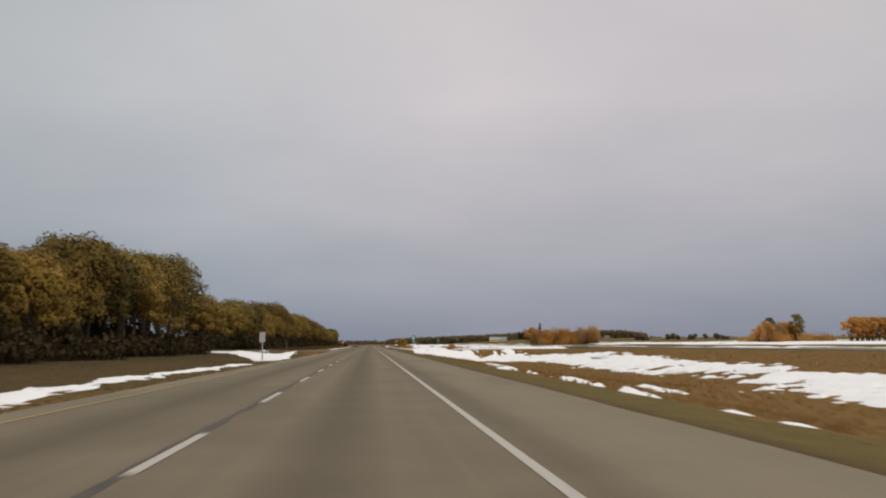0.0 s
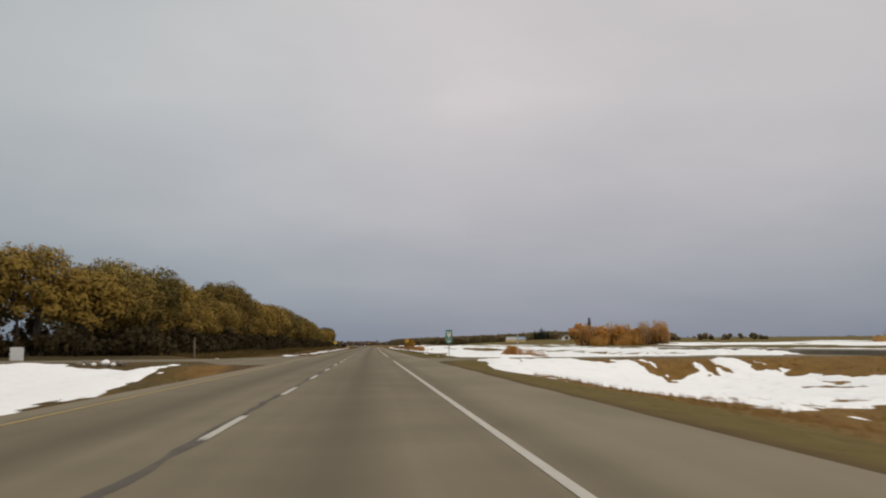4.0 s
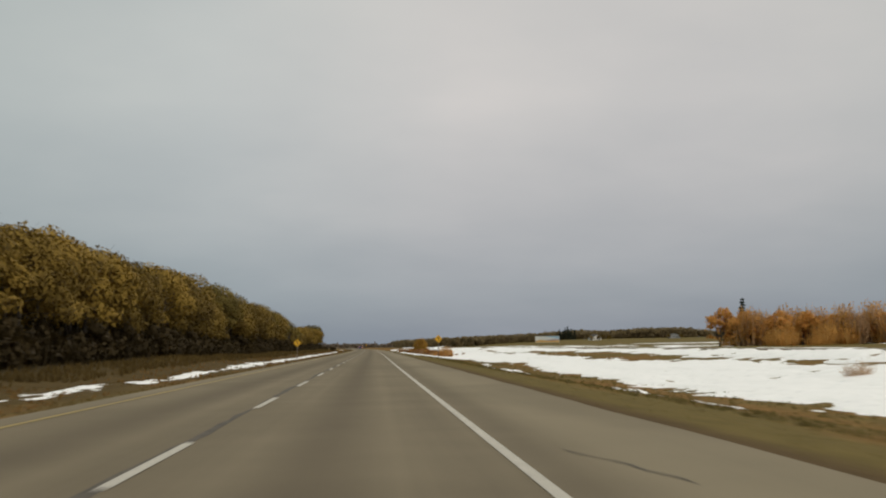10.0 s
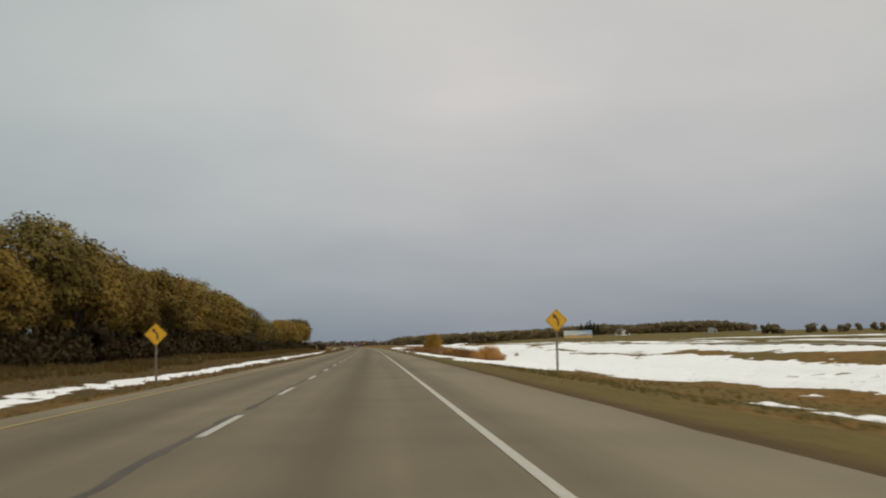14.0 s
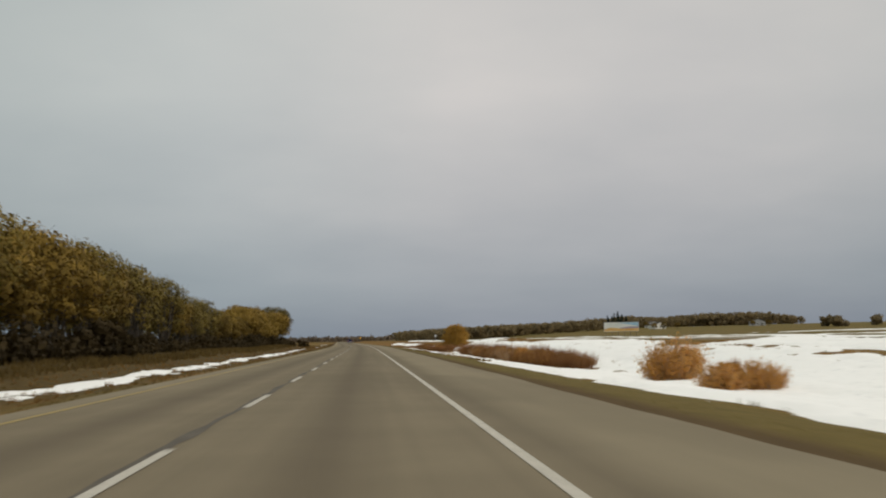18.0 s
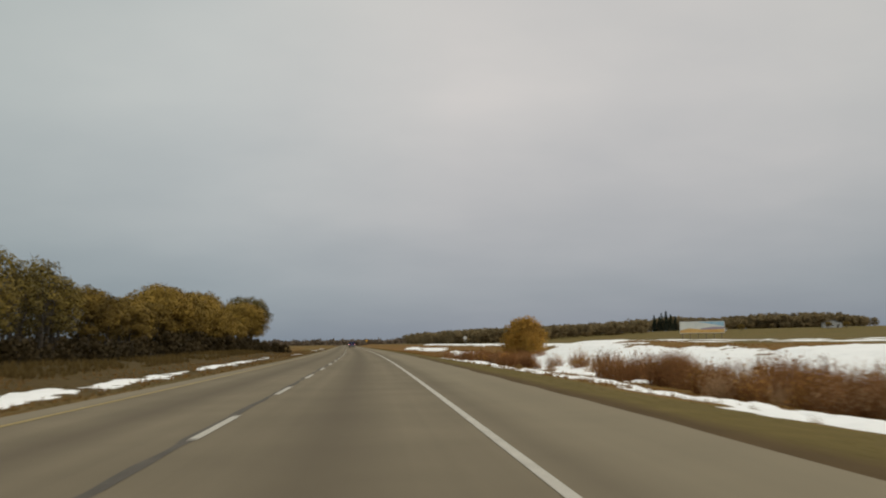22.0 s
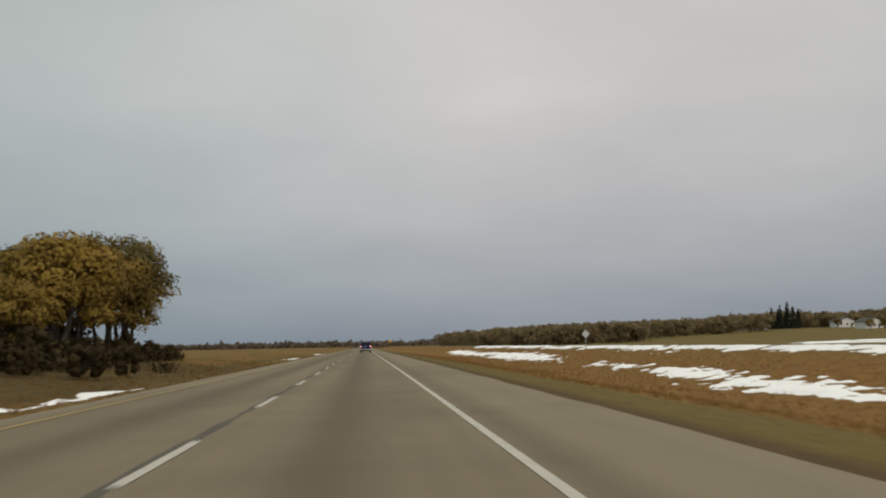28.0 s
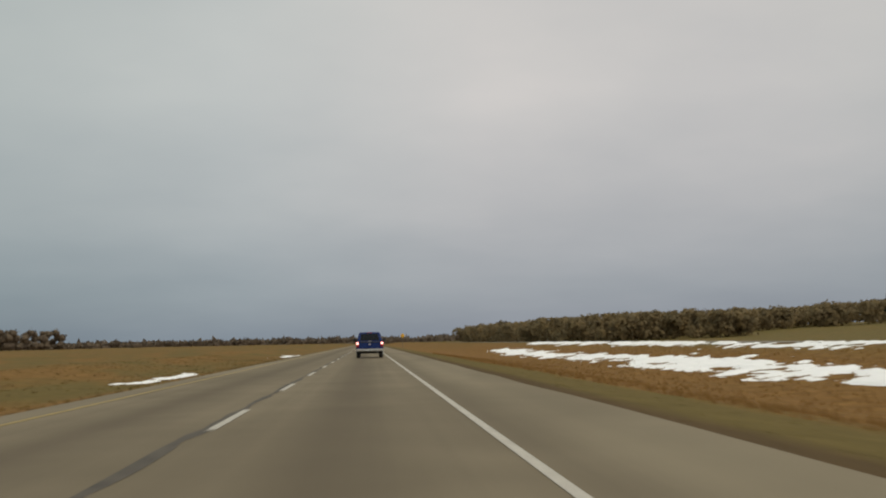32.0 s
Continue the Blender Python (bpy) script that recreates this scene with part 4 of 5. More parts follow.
def dome_bush(seed, height, width, twig_mat, leaf_mat, lobes=12, leaves=1200, size=0.13, inner=2, loose=False):
    """A dense rounded willow: fanning stems inside a dome of leafy lobes that reaches the ground."""
    rnd = random.Random(seed)
    rng = np.random.default_rng(seed)
    V, F, cs, rs = [], [], [], []
    for i in range(lobes):
        a, k = 2.4 * i + rnd.uniform(-0.3, 0.3), math.sqrt((i + 0.5) / lobes)
        r = width * rnd.uniform(0.15, 0.21)
        c = Vector((math.cos(a) * k * (width / 2 - r), math.sin(a) * k * (width / 2 - r), 0))
        top = height * math.sqrt(max(0.05, 1 - 0.75 * k * k)) * rnd.uniform(0.88, 1.0) - r * 0.8
        for z, near in (((top, 1.0),) if k < 0.6 else ((top, 1.0), (top * 0.5, 0.86))):
            cs.append((c.x * near, c.y * near, max(z, r * 0.55)))
            rs.append(r)
        tube(V, F, [Vector((c.x * 0.15, c.y * 0.15, -0.15)), Vector((c.x * 0.6, c.y * 0.6, top * 0.5)), Vector((c.x * 1.1, c.y * 1.1, top + r * 0.9))], [0.03, 0.02, 0.006], 3)
    tot = sum(r * r for r in rs)
    if loose:
        V2, F2, N2 = lobe_leaves(cs, rs, np.array([0.0, 0.0, height * 0.25]), leaves, size, rng)
    else:
        V2, F2, N2 = billows(cs, rs, [int(leaves * r * r / tot) for r in rs], size, rng, 1.0, inner)
    return mesh_from("branch_frame", V, F, twig_mat), mesh_from("foliage", V2, F2, leaf_mat, normals=N2)


def twig_bush(seed, height, width, twig_mat, leaf_mat, twigs=110, leaves=280, size=0.16, thin=1.0):
    """Leafless brush: hundreds of thin upright twigs fanning from the ground, with a few dead leaves."""
    rng = np.random.default_rng(seed)
    a, k = rng.uniform(0, 6.283, twigs), np.sqrt(rng.random(twigs))
    base = np.stack([np.cos(a) * k * width * 0.30, np.sin(a) * k * width * 0.30, np.full(twigs, -0.1)], -1)
    lean = a + rng.normal(0, 0.7, twigs)
    tip = np.stack([np.cos(lean), np.sin(lean), np.zeros(twigs)], -1) * (width * 0.5 * rng.uniform(0.3, 1.0, twigs) * (0.3 + 0.7 * k))[:, None]
    tip[:, 2] = height * rng.uniform(0.5, 1.0, twigs) * np.sqrt(1.15 - 0.75 * k * k)
    tip[:, :2] += base[:, :2] * 0.6
    mid = base * 0.45 + tip * 0.55 + rng.normal(0, 0.06, (twigs, 3)) * height * 0.5
    side = np.stack([-np.sin(lean), np.cos(lean), np.zeros(twigs)], -1)
    turn = rng.uniform(0, 6.283, twigs)[:, None]
    side = side * np.cos(turn) + np.stack([np.cos(lean), np.sin(lean), np.zeros(twigs)], -1) * np.sin(turn)
    w = rng.uniform(0.012, 0.026, (twigs, 1)) * thin * (0.6 + 0.4 * height)
    V = np.concatenate([np.stack([base - side * w, base + side * w, mid + side * w * 0.8, mid - side * w * 0.8], 1),
                        np.stack([mid - side * w * 0.8, mid + side * w * 0.8, tip + side * w * 0.25, tip - side * w * 0.25], 1)]).reshape(-1, 3)
    out = np.stack([V[:, 0], V[:, 1], np.full(len(V), width * 0.35)], -1)
    out /= np.linalg.norm(out, axis=1)[:, None]
    pick = rng.integers(0, twigs, leaves)
    P = mid[pick] + (tip[pick] - mid[pick]) * rng.uniform(-0.5, 1.0, (leaves, 1)) + rng.normal(0, 0.07, (leaves, 3))
    N = P * (1, 1, 0) + (0, 0, width * 0.35)
    N /= np.linalg.norm(N, axis=1)[:, None]
    V2, F2, N2 = leaf_quads(P, N, size, rng, 0.6)
    return mesh_from("branch_frame", V, np.arange(len(V)).reshape(-1, 4), twig_mat, normals=out), mesh_from("foliage", V2, F2, leaf_mat, normals=N2)


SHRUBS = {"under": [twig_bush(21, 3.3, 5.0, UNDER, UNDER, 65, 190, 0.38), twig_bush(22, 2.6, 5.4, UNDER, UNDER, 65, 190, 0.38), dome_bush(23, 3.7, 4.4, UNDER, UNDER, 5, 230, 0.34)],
          "brush": [twig_bush(31, 1.9, 2.6, TWIGS, TAN, 190, 340, 0.10, 0.62), twig_bush(32, 1.5, 2.9, TAN, TAN, 190, 340, 0.10, 0.62), twig_bush(33, 2.1, 2.4, TWIGS, ORANGE, 190, 340, 0.10, 0.62)],
          "willow": [dome_bush(41, 3.0, 3.9, TAN, ORANGE, 14, 5200, 0.10, loose=True), dome_bush(42, 2.3, 3.3, TAN, ORANGE, 11, 3800, 0.10, loose=True),
                     twig_bush(43, 3.0, 4.0, TAN, ORANGE, 420, 4200, 0.11, 0.7), twig_bush(44, 2.3, 3.8, TAN, ORANGE, 360, 3600, 0.11, 0.7)]}
SHRUB_LABELS = {"under": "leafless undergrowth bush below the roadside trees, coloured dark for their shade", "brush": "reddish-brown leafless ditch brush standing in snow and dry grass",
                "willow": "orange-brown willow bush beside the snowy ditch"}


def put_shrub(kind, i, s, u, size, turn):
    key = (kind, i)
    if key not in FIRST:
        FIRST[key] = plant("bush", SHRUBS[kind][i], at(s, u, None, turn, 0.03) @ Matrix.Scale(size, 4), SHRUB_LABELS[kind], "bush", kind + " bushes", ("branch_frame", "foliage"))
        return FIRST[key]
    c = copy_thing(FIRST[key], at(s, u, None, turn, 0.03))
    c.scale = (size, size, size)
    return c


def shrub_row(kind, s0, s1, u0, u1, step, scale):
    s = s0
    while s < s1:
        put_shrub(kind, prnd.randrange(len(SHRUBS[kind])), s, prnd.uniform(u0, u1), scale * prnd.uniform(0.75, 1.2), prnd.uniform(0, 360))
        s += step * prnd.uniform(0.6, 1.4)


def thicket(name, kinds, rows, scale, label):
    """Bushes that nobody could count, as one object: a mesh of twigs and leaves."""
    meshes, poses = [], []
    for kind, s0, s1, u0, u1, step, k in rows:
        s = s0
        while s < s1:
            pair = prnd.choice(SHRUBS[kind])
            m = at(s, prnd.uniform(u0, u1), None, prnd.uniform(0, 360), 0.03) @ Matrix.Scale(scale * k * prnd.uniform(0.75, 1.2), 4)
            for me in pair:
                meshes.append(me)
                poses.append(m)
            s += step * prnd.uniform(0.6, 1.4)
    V, F, N = joined(meshes, poses)
    return tagged(new(name, mesh_from(name, V, F, kinds, normals=N)), label, "bushes", kind="stuff")


# real brush, with extra dark rows standing in for shade between the trunks
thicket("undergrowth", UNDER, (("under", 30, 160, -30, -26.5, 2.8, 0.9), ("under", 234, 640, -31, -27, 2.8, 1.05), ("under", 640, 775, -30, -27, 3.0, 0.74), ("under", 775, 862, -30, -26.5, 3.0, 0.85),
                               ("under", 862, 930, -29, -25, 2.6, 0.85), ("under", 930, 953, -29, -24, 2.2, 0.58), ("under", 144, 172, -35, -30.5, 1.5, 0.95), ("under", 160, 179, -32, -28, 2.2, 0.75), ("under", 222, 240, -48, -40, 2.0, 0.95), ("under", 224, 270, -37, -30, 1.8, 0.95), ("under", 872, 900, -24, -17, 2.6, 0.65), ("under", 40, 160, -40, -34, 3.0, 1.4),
                               ("under", 228, 600, -42, -34, 3.4, 1.45), ("under", 600, 780, -40, -36, 5.0, 1.0), ("under", 780, 866, -40, -35, 4.5, 1.1), ("under", 905, 938, -38, -33, 3.0, 1.1), ("under", 938, 955, -36, -31, 2.4, 0.7)), 1.0, "tangled undergrowth below the roadside trees, coloured dark for their shade")
thicket("ditch_brush", TWIGS, (("brush", 624, 692, 16.6, 20.5, 1.0, 1.0), ("brush", 619, 650, 18.0, 21, 2.0, 0.85), ("brush", 692, 718, 16, 20, 1.2, 1.0), ("brush", 762, 802, 13, 20.0, 0.9, 0.9),
                               ("brush", 786, 830, 14, 24, 2.0, 0.7)), 1.0, "thick reddish-brown brush along the ditch")
# bushes along the snowy right-hand ditch
put_shrub("willow", 0, 274.0, 19.8, 1.05, 20)
put_shrub("willow", 2, 275.5, 22.4, 0.75, 90)
shrub_row("brush", 243, 264, 17.2, 21.5, 1.2, 0.92)
shrub_row("brush", 230, 246, 21.0, 24.0, 3.4, 0.7)
shrub_row("brush", 330, 350, 26, 30, 9, 0.7)
put_shrub("willow", 2, 587.8, 18.8, 1.05, 10)
put_shrub("willow", 3, 586.4, 18.0, 1.05, 80)
put_shrub("willow", 0, 589.0, 20.0, 0.78, 200)
put_shrub("willow", 1, 568.4, 15.8, 0.70, 60)
put_shrub("willow", 3, 568.2, 17.2, 0.74, 150)
put_shrub("willow", 3, 566.0, 14.6, 0.66, 200)
put_shrub("willow", 3, 571.0, 18.6, 0.60, 90)
shrub_row("brush", 592, 606, 22, 25, 6.0, 0.5)
shrub_row("brush", 628, 690, 15.2, 17.0, 1.7, 0.95)
for k, (bs, bu, size) in enumerate(((755, 20.0, 0.95), (753, 22.0, 0.8), (741, 20.0, 1.1), (738, 21.6, 0.95), (729, 19.0, 1.0), (727, 20.5, 0.8), (746, 16.5, 0.5), (735, 16.0, 0.5))):
    put_shrub("brush", k % 3, bs, bu, size, 70 * k)
shrub_row("brush", 766, 796, 13.0, 15.0, 2.2, 0.75)
shrub_row("willow", 640, 690, 16, 19, 16.0, 0.6)
put_shrub("willow", 1, 772, 17.0, 0.75, 40)


# the round autumn tree-bush standing alone by the ditch
AMBER = leafy("amber_willow_leaves", [(0.2, (0.25, 0.142, 0.032)), (0.5, (0.43, 0.250, 0.052)), (0.85, (0.56, 0.35, 0.09))], 0.5)
plant("tree", dome_bush(51, 6.8, 8.6, BARK, AMBER, 24, 13000, 0.17, loose=True), at(799, 23.6, None, 30, 0.1), "lone rounded amber willow beside a snowbank in the ditch", "tree", "", ("branch_frame", "crown"))


def spruce_meshes(seed, height, spread):
    rnd = random.Random(seed)
    rng = np.random.default_rng(seed)
    V, F = [], []
    tube(V, F, [Vector((0, 0, -0.3)), Vector((0, 0, height * 0.5)), Vector((0, 0, height))], [0.16, 0.1, 0.02], 6)
    cs, rs = [], []
    z = height * 0.08
    while z < height * 0.97:
        r = spread * 0.5 * (1 - z / height) ** 0.8 + 0.1
        for k in range(6):
            a = rnd.uniform(0, 6.28)
            cs += [(math.cos(a) * r * 0.75, math.sin(a) * r * 0.75, z - 0.12 * r), (math.cos(a) * r * 0.35, math.sin(a) * r * 0.35, z)]
            rs += [0.28 * r + 0.12, 0.3 * r + 0.1]
        z += height * 0.055
    V2, F2, N2 = sprays(cs, rs, [9] * len(cs), 0.34, rng, 0.5, 0.3)
    return mesh_from("trunk", V, F, BARK), mesh_from("crown", V2, F2, SPRUCE, normals=N2)


SPR = [spruce_meshes(61, 11.0, 4.4), spruce_meshes(62, 9.0, 4.6)]


def put_spruce(i, s, u, size, label="dark green spruce standing among autumn bushes"):
    key = ("spruce", i)
    if key not in FIRST:
        FIRST[key] = plant("spruce", SPR[i], at(s, u, None, 0, 0.05) @ Matrix.Scale(size, 4), label, "spruce", "spruces")
        return
    c = copy_thing(FIRST[key], at(s, u, None, prnd.uniform(0, 360), 0.05))
    c.scale = (size, size, size)


# two bluffs of bushes and spruces out in the fields
TREES[9] = twig_bush(20, 8.6, 4.8, TAN, ORANGE, 130, 1200, 0.33)
TREES.append(twig_bush(24, 7.8, 4.4, TAN, TAN, 170, 450, 0.30))
TREE_LABELS.append("slender tan poplar with few dead leaves in a field bluff")
TREES.append(tree_meshes(25, 11.0, 6.2, OLIVE, 2, low=0.05, leaves=3600, size=0.26, lobes=15, skirt=5))
TREE_LABELS.append("tall narrow olive-leaved poplar rising above a field bluff")
put_tree(11, 416, 168, 1.05, 30)
put_tree(11, 412, 155.5, 0.92, 140)
for k in range(20):
    put_tree(prnd.choice((9, 10, 6)), 394 + k * 2.1, 146 + 1.5 * k + prnd.uniform(-2, 2), prnd.uniform(0.85, 1.1), 50 * k)
for k in range(9):
    put_tree(6, 362 + k * 2.5, 166 + k * 3.2, 1.15, 40 * k)
put_tree(6, 524, 76.5, 1.15, 15)
put_spruce(0, 522, 81, 1.0, "tall narrow spruce above a bluff of orange bushes")
for k in range(12):
    put_tree(6, prnd.uniform(498, 526), 76 + 2.6 * k + prnd.uniform(-1, 1), prnd.uniform(0.75, 1.0), 37 * k)
for k in range(44):
    put_tree(prnd.choice((9, 9, 10)), prnd.uniform(494, 526), 75.5 + 0.72 * k + prnd.uniform(-1, 1), prnd.uniform(0.85, 1.08), 53 * k)
thicket("bluff_brush", ORANGE, (("brush", 492, 526, 76, 106, 1.0, 2.2), ("brush", 394, 440, 146, 178, 1.4, 2.2)), 1.0, "orange-brown brush filling the field bluffs")


def woods(name, spots, label, mats, sprays_each=95, size=1.0, fine=False):
    """Far trees that nobody could count, as one mesh."""
    Vs, Ns = [], []
    for s, u, hgt, wid in spots:
        x, y = plan(s, u)
        z = float(ground(s, u))
        cs = [(float(x) + RNG.uniform(-.45, .45) * wid, float(y) + RNG.uniform(-.45, .45) * wid, z + hgt * f) for f in (0.16, 0.42, 0.60)]
        if fine:
            cs += [(c[0] + RNG.uniform(-.3, .3) * wid, c[1] + RNG.uniform(-.3, .3) * wid, z + hgt * RNG.uniform(0.5, 0.82)) for c in cs]
            V, F, N = lobe_leaves(cs, [wid * k for k in (0.46, 0.46, 0.42, 0.26, 0.26, 0.26)], np.array([float(x), float(y), z + hgt * 0.2]), sprays_each, size, RNG)
        else:
            V, F, N = billows(cs, [wid * k for k in (0.50, 0.52, 0.46)], [sprays_each // 3] * 3, size, RNG, min(0.8, 0.75 * hgt / wid), 2, 0.16)
        Vs.append(V)
        Ns.append(N)
    V = np.concatenate(Vs)
    ob = new(name, mesh_from(name, V, np.arange(len(V)).reshape(-1, 3 if fine else 4), mats, normals=np.concatenate(Ns)))
    return tagged(ob, label, "woods", kind="stuff")


def spots(n, s0, s1, u0, u1, h0, h1):
    return [(RNG.uniform(s0, s1), RNG.uniform(u0, u1), RNG.uniform(h0, h1), RNG.uniform(5, 8)) for _ in range(n)]


ridge = []
for k in range(1150):
    s = RNG.uniform(1225, 1470)
    lo = 46 + max(0, 1330 - s) * 0.15
    u = lo + (RNG.random() ** 1.3) * 330
    if 1225 < s < 1370 and 186 < u < 330 or (u > 110 and s < (1292 if u < 182 else 1362)):
        continue
    tall = float(np.interp(u * 867 / (s - 503), (40, 100, 130, 165, 190, 215, 235, 250, 275, 290, 315, 340, 365), (7.4, 8.4, 8.2, 7.6, 8.2, 11.0, 10.8, 8.6, 9.8, 11.6, 12.2, 10.8, 6.0)))
    ridge.append((s, u, tall * RNG.uniform(0.86, 1.14), RNG.uniform(5.5, 9.5)))
ridge += spots(150, 1348, 1392, 272, 342, 8.6, 11.6) + spots(40, 1348, 1392, 208, 272, 7.4, 9.4)
woods("ridge_woods", ridge, "wooded ridge in autumn brown and gold, paled for haze", FARWOOD, 340, 0.8, True)
woods("far_woods", [(2300 + RNG.uniform(0, 900), -1500 + 3000 * k / 620, RNG.uniform(3.6, 4.6), RNG.uniform(22, 40)) for k in range(620)], "line of distant woods on the horizon, greyed for haze", FARHAZED, 33, 0.9)
woods("left_far_bluff", spots(80, 1540, 1680, -275, -195, 12, 18) + spots(30, 1500, 1900, -700, -320, 6, 9), "far bluff of trees across the open field", FARHAZED, 35, 1.3)
woods("right_far_trees", spots(7, 1196, 1212, 312, 324, 6, 9) + spots(9, 1200, 1245, 345, 420, 5, 8) + spots(130, 700, 1300, 560, 900, 5, 9), "scattered far trees along the field's edge", FARWOOD, 35, 1.3)
woods("left_field_trees", [(s, u, h, w * 2.2) for s, u, h, w in spots(230, 1350, 2000, -800, -200, 1.3, 2.2)], "low far trees behind the left field", FARHAZED, 25, 1.5)
for k, (s, u) in enumerate(((1331, 198), (1333, 202), (1331, 206), (1336, 200), (1338, 205), (1334, 210), (1340, 209), (1337, 214))):
    put_spruce(k % 2, s, u, 1.00 + 0.12 * (k % 3), "dark green spruce standing among autumn bushes")


for s, u in ((1256, 212), (1257, 219), (1255, 228), (1270, 288), (1271, 300), (1310, 222), (1311, 236)):
    put_tree(5, s, u, 0.5, 40 * u)


# grass along both verges
def tufts(name, n, s0, s1, u0, u1, h0, h1, mat, label, power=1.0, clump=0.0):
    s = RNG.uniform(s0, s1, n)
    u = u0 + (u1 - u0) * RNG.random(n) ** power
    ok = ~(np.where(u > 0, np.abs(s - CROSS_S + EAST_SHIFT) < 12, np.abs(s - CROSS_S) < 24) & (np.abs(u) < 40))
    s, u = s[ok], u[ok]
    bare = (snow_cover(SNOW_RIGHT, s, u, 5.0, 1.5, 1.0) < -0.15) & (snow_cover(SNOW_LEFT, s, u, 4.0, 1.2, 0.9) < -0.15)
    thick = bare & (value_noise(s / 5, u / 2, 41) > clump)
    s, u = s[thick], u[thick]
    x, y = plan(s, u)
    z = ground(s, u) - 0.03
    k = len(s)
    V = []
    for j in range(5):
        a = RNG.uniform(0, 6.28, k)
        h = RNG.uniform(h0, h1, k)
        r, w = h * RNG.uniform(0.1, 0.55, k), RNG.uniform(0.012, 0.03, k) * (1 + 2 * h)
        bx, by = x + RNG.uniform(-.09, .09, k), y + RNG.uniform(-.09, .09, k)
        ca, sa = np.cos(a), np.sin(a)
        V.append(np.stack([np.stack([bx - sa * w, by + ca * w, z], -1), np.stack([bx + sa * w, by - ca * w, z], -1), np.stack([bx + ca * r, by + sa * r, z + h], -1)], 1))
    V = np.concatenate(V).reshape(-1, 3)
    return tagged(new(name, mesh_from(name, V, np.arange(len(V)).reshape(-1, 3), mat)), label, "grass", kind="stuff")


tufts("verge_grass", 16000, -20, 1060, 3.0, 8.5, 0.02, 0.06, GREENBLADE, "short faded olive verge grass beside the shoulder")
tufts("ditch_weeds", 9000, -20, 190, 7.2, 36.0, 0.06, 0.24, RUSTBLADE, "dry reddish-brown weeds in the ditch", 1.3, 0.12)
tufts("ditch_grass", 14000, 222, 610, 7.2, 30.0, 0.05, 0.20, GREENBLADE, "short olive-brown grass at the edge of the snow", 1.3, 0.12)
tufts("ditch_weeds", 18000, 600, 1080, 7.2, 36.0, 0.06, 0.24, RUSTBLADE, "dry reddish-brown weeds in the ditch", 1.3, 0.12)
tufts("median_grass", 21000, -20, 1080, -8.6, -25.0, 0.04, 0.13, DRYBLADE, "dry brown grass between road and trees", 1.0, 0.2)

tufts("bank_weeds", 9000, 232, 860, -26.5, -20.0, 0.20, 0.62, DRYBLADE, "tall dead weeds along the foot of the tree row", 0.6, 0.25)
tufts("bank_weeds", 5000, 232, 960, -21.0, -12.5, 0.10, 0.30, RUSTBLADE, "rusty weeds on the bank between the road and the trees", 0.8, 0.35)


# ---- signs ----
def post(parent, x, h, mat=STEEL, w=0.045, depth=0.045, name="post"):
    part(name, box(x - w, x + w, 0.02, 0.02 + 2 * depth, -0.5, h, 0.006, 1), mat, parent)


def plate(parent, outline, z, mat, label="", y=0.0, thick=0.012, name="plate"):
    return part(name, moved(prism(outline, -thick, 0.0), 0, y, z), mat, parent, label)


def diamond(side):
    c, r = side / math.sqrt(2), 0.05
    pts = [(math.cos(radians(45)) * x - math.sin(radians(45)) * z, math.sin(radians(45)) * x + math.cos(radians(45)) * z) for x, z in rounded(side, side, r)]
    return pts


def arrow_band(side):
    """A bent arrow: shaft up, bend to the left, head."""
    k, out_l, out_r = side, [], []
    path = [(0.10, -0.34), (0.10, -0.05), (0.06, 0.06), (-0.03, 0.13), (-0.09, 0.20)]
    for i, (x, z) in enumerate(path):
        a, c = path[max(0, i - 1)], path[min(len(path) - 1, i + 1)]
        dx, dz = c[0] - a[0], c[1] - a[1]
        q = math.hypot(dx, dz)
        out_l.append(((x - dz / q * 0.05) * k, (z + dx / q * 0.05) * k))
        out_r.append(((x + dz / q * 0.05) * k, (z - dx / q * 0.05) * k))
    head = [((-0.09 + 0.13) * k, (0.20 + 0.07) * k), ((-0.20) * k, (0.38) * k), ((-0.09 - 0.13) * k, (0.20 - 0.09) * k)]
    return out_r + head + out_l[::-1]


def curve_sign(s, u, centre_z, turn, label):
    g = float(ground(s, u))
    e = thing("warning_sign", at(s, u, None, turn), label, "road sign", "curve warning signs")
    h = centre_z - g
    post(e, 0.0, h + 0.45, WOODPOST, 0.055, 0.055)
    pl = plate(e, diamond(0.95), h, SIGN_YELLOW)
    plate(pl, [(x * 0.93, z * 0.93) for x, z in diamond(0.95)], h, SIGN_BLACK, "black border line", -0.013, 0.002, "border")
    plate(pl, [(x * 0.89, z * 0.89) for x, z in diamond(0.95)], h, SIGN_YELLOW, "", -0.016, 0.002, "face")
    plate(pl, arrow_band(0.95), h, SIGN_BLACK, "black bent arrow", -0.019, 0.002, "arrow")
    return e


curve_sign(463, 9.2, 2.35, 2, "yellow diamond curve sign with black bent arrow on wooden post")
curve_sign(465, -14.0, 2.05, -3, "yellow diamond curve warning sign standing by the median trees")

# back of a diamond sign for the frontage road's other direction
e = thing("diamond_sign", at(990, 35.6, None, 4), "bare grey back of a diamond road sign beyond the ditch", "road sign")
gz = 2.45 - float(ground(990, 35.6))
post(e, 0.0, gz + 0.5)
part("plate", moved(prism(diamond(1.0), 0.0, -0.015), 0, 0.0, gz), SIGN_BACK, e)
part("brace", box(-0.5, 0.5, -0.03, 0.02, gz - 0.03, gz + 0.03, 0.006, 1), STEEL, e, "thin steel brace")


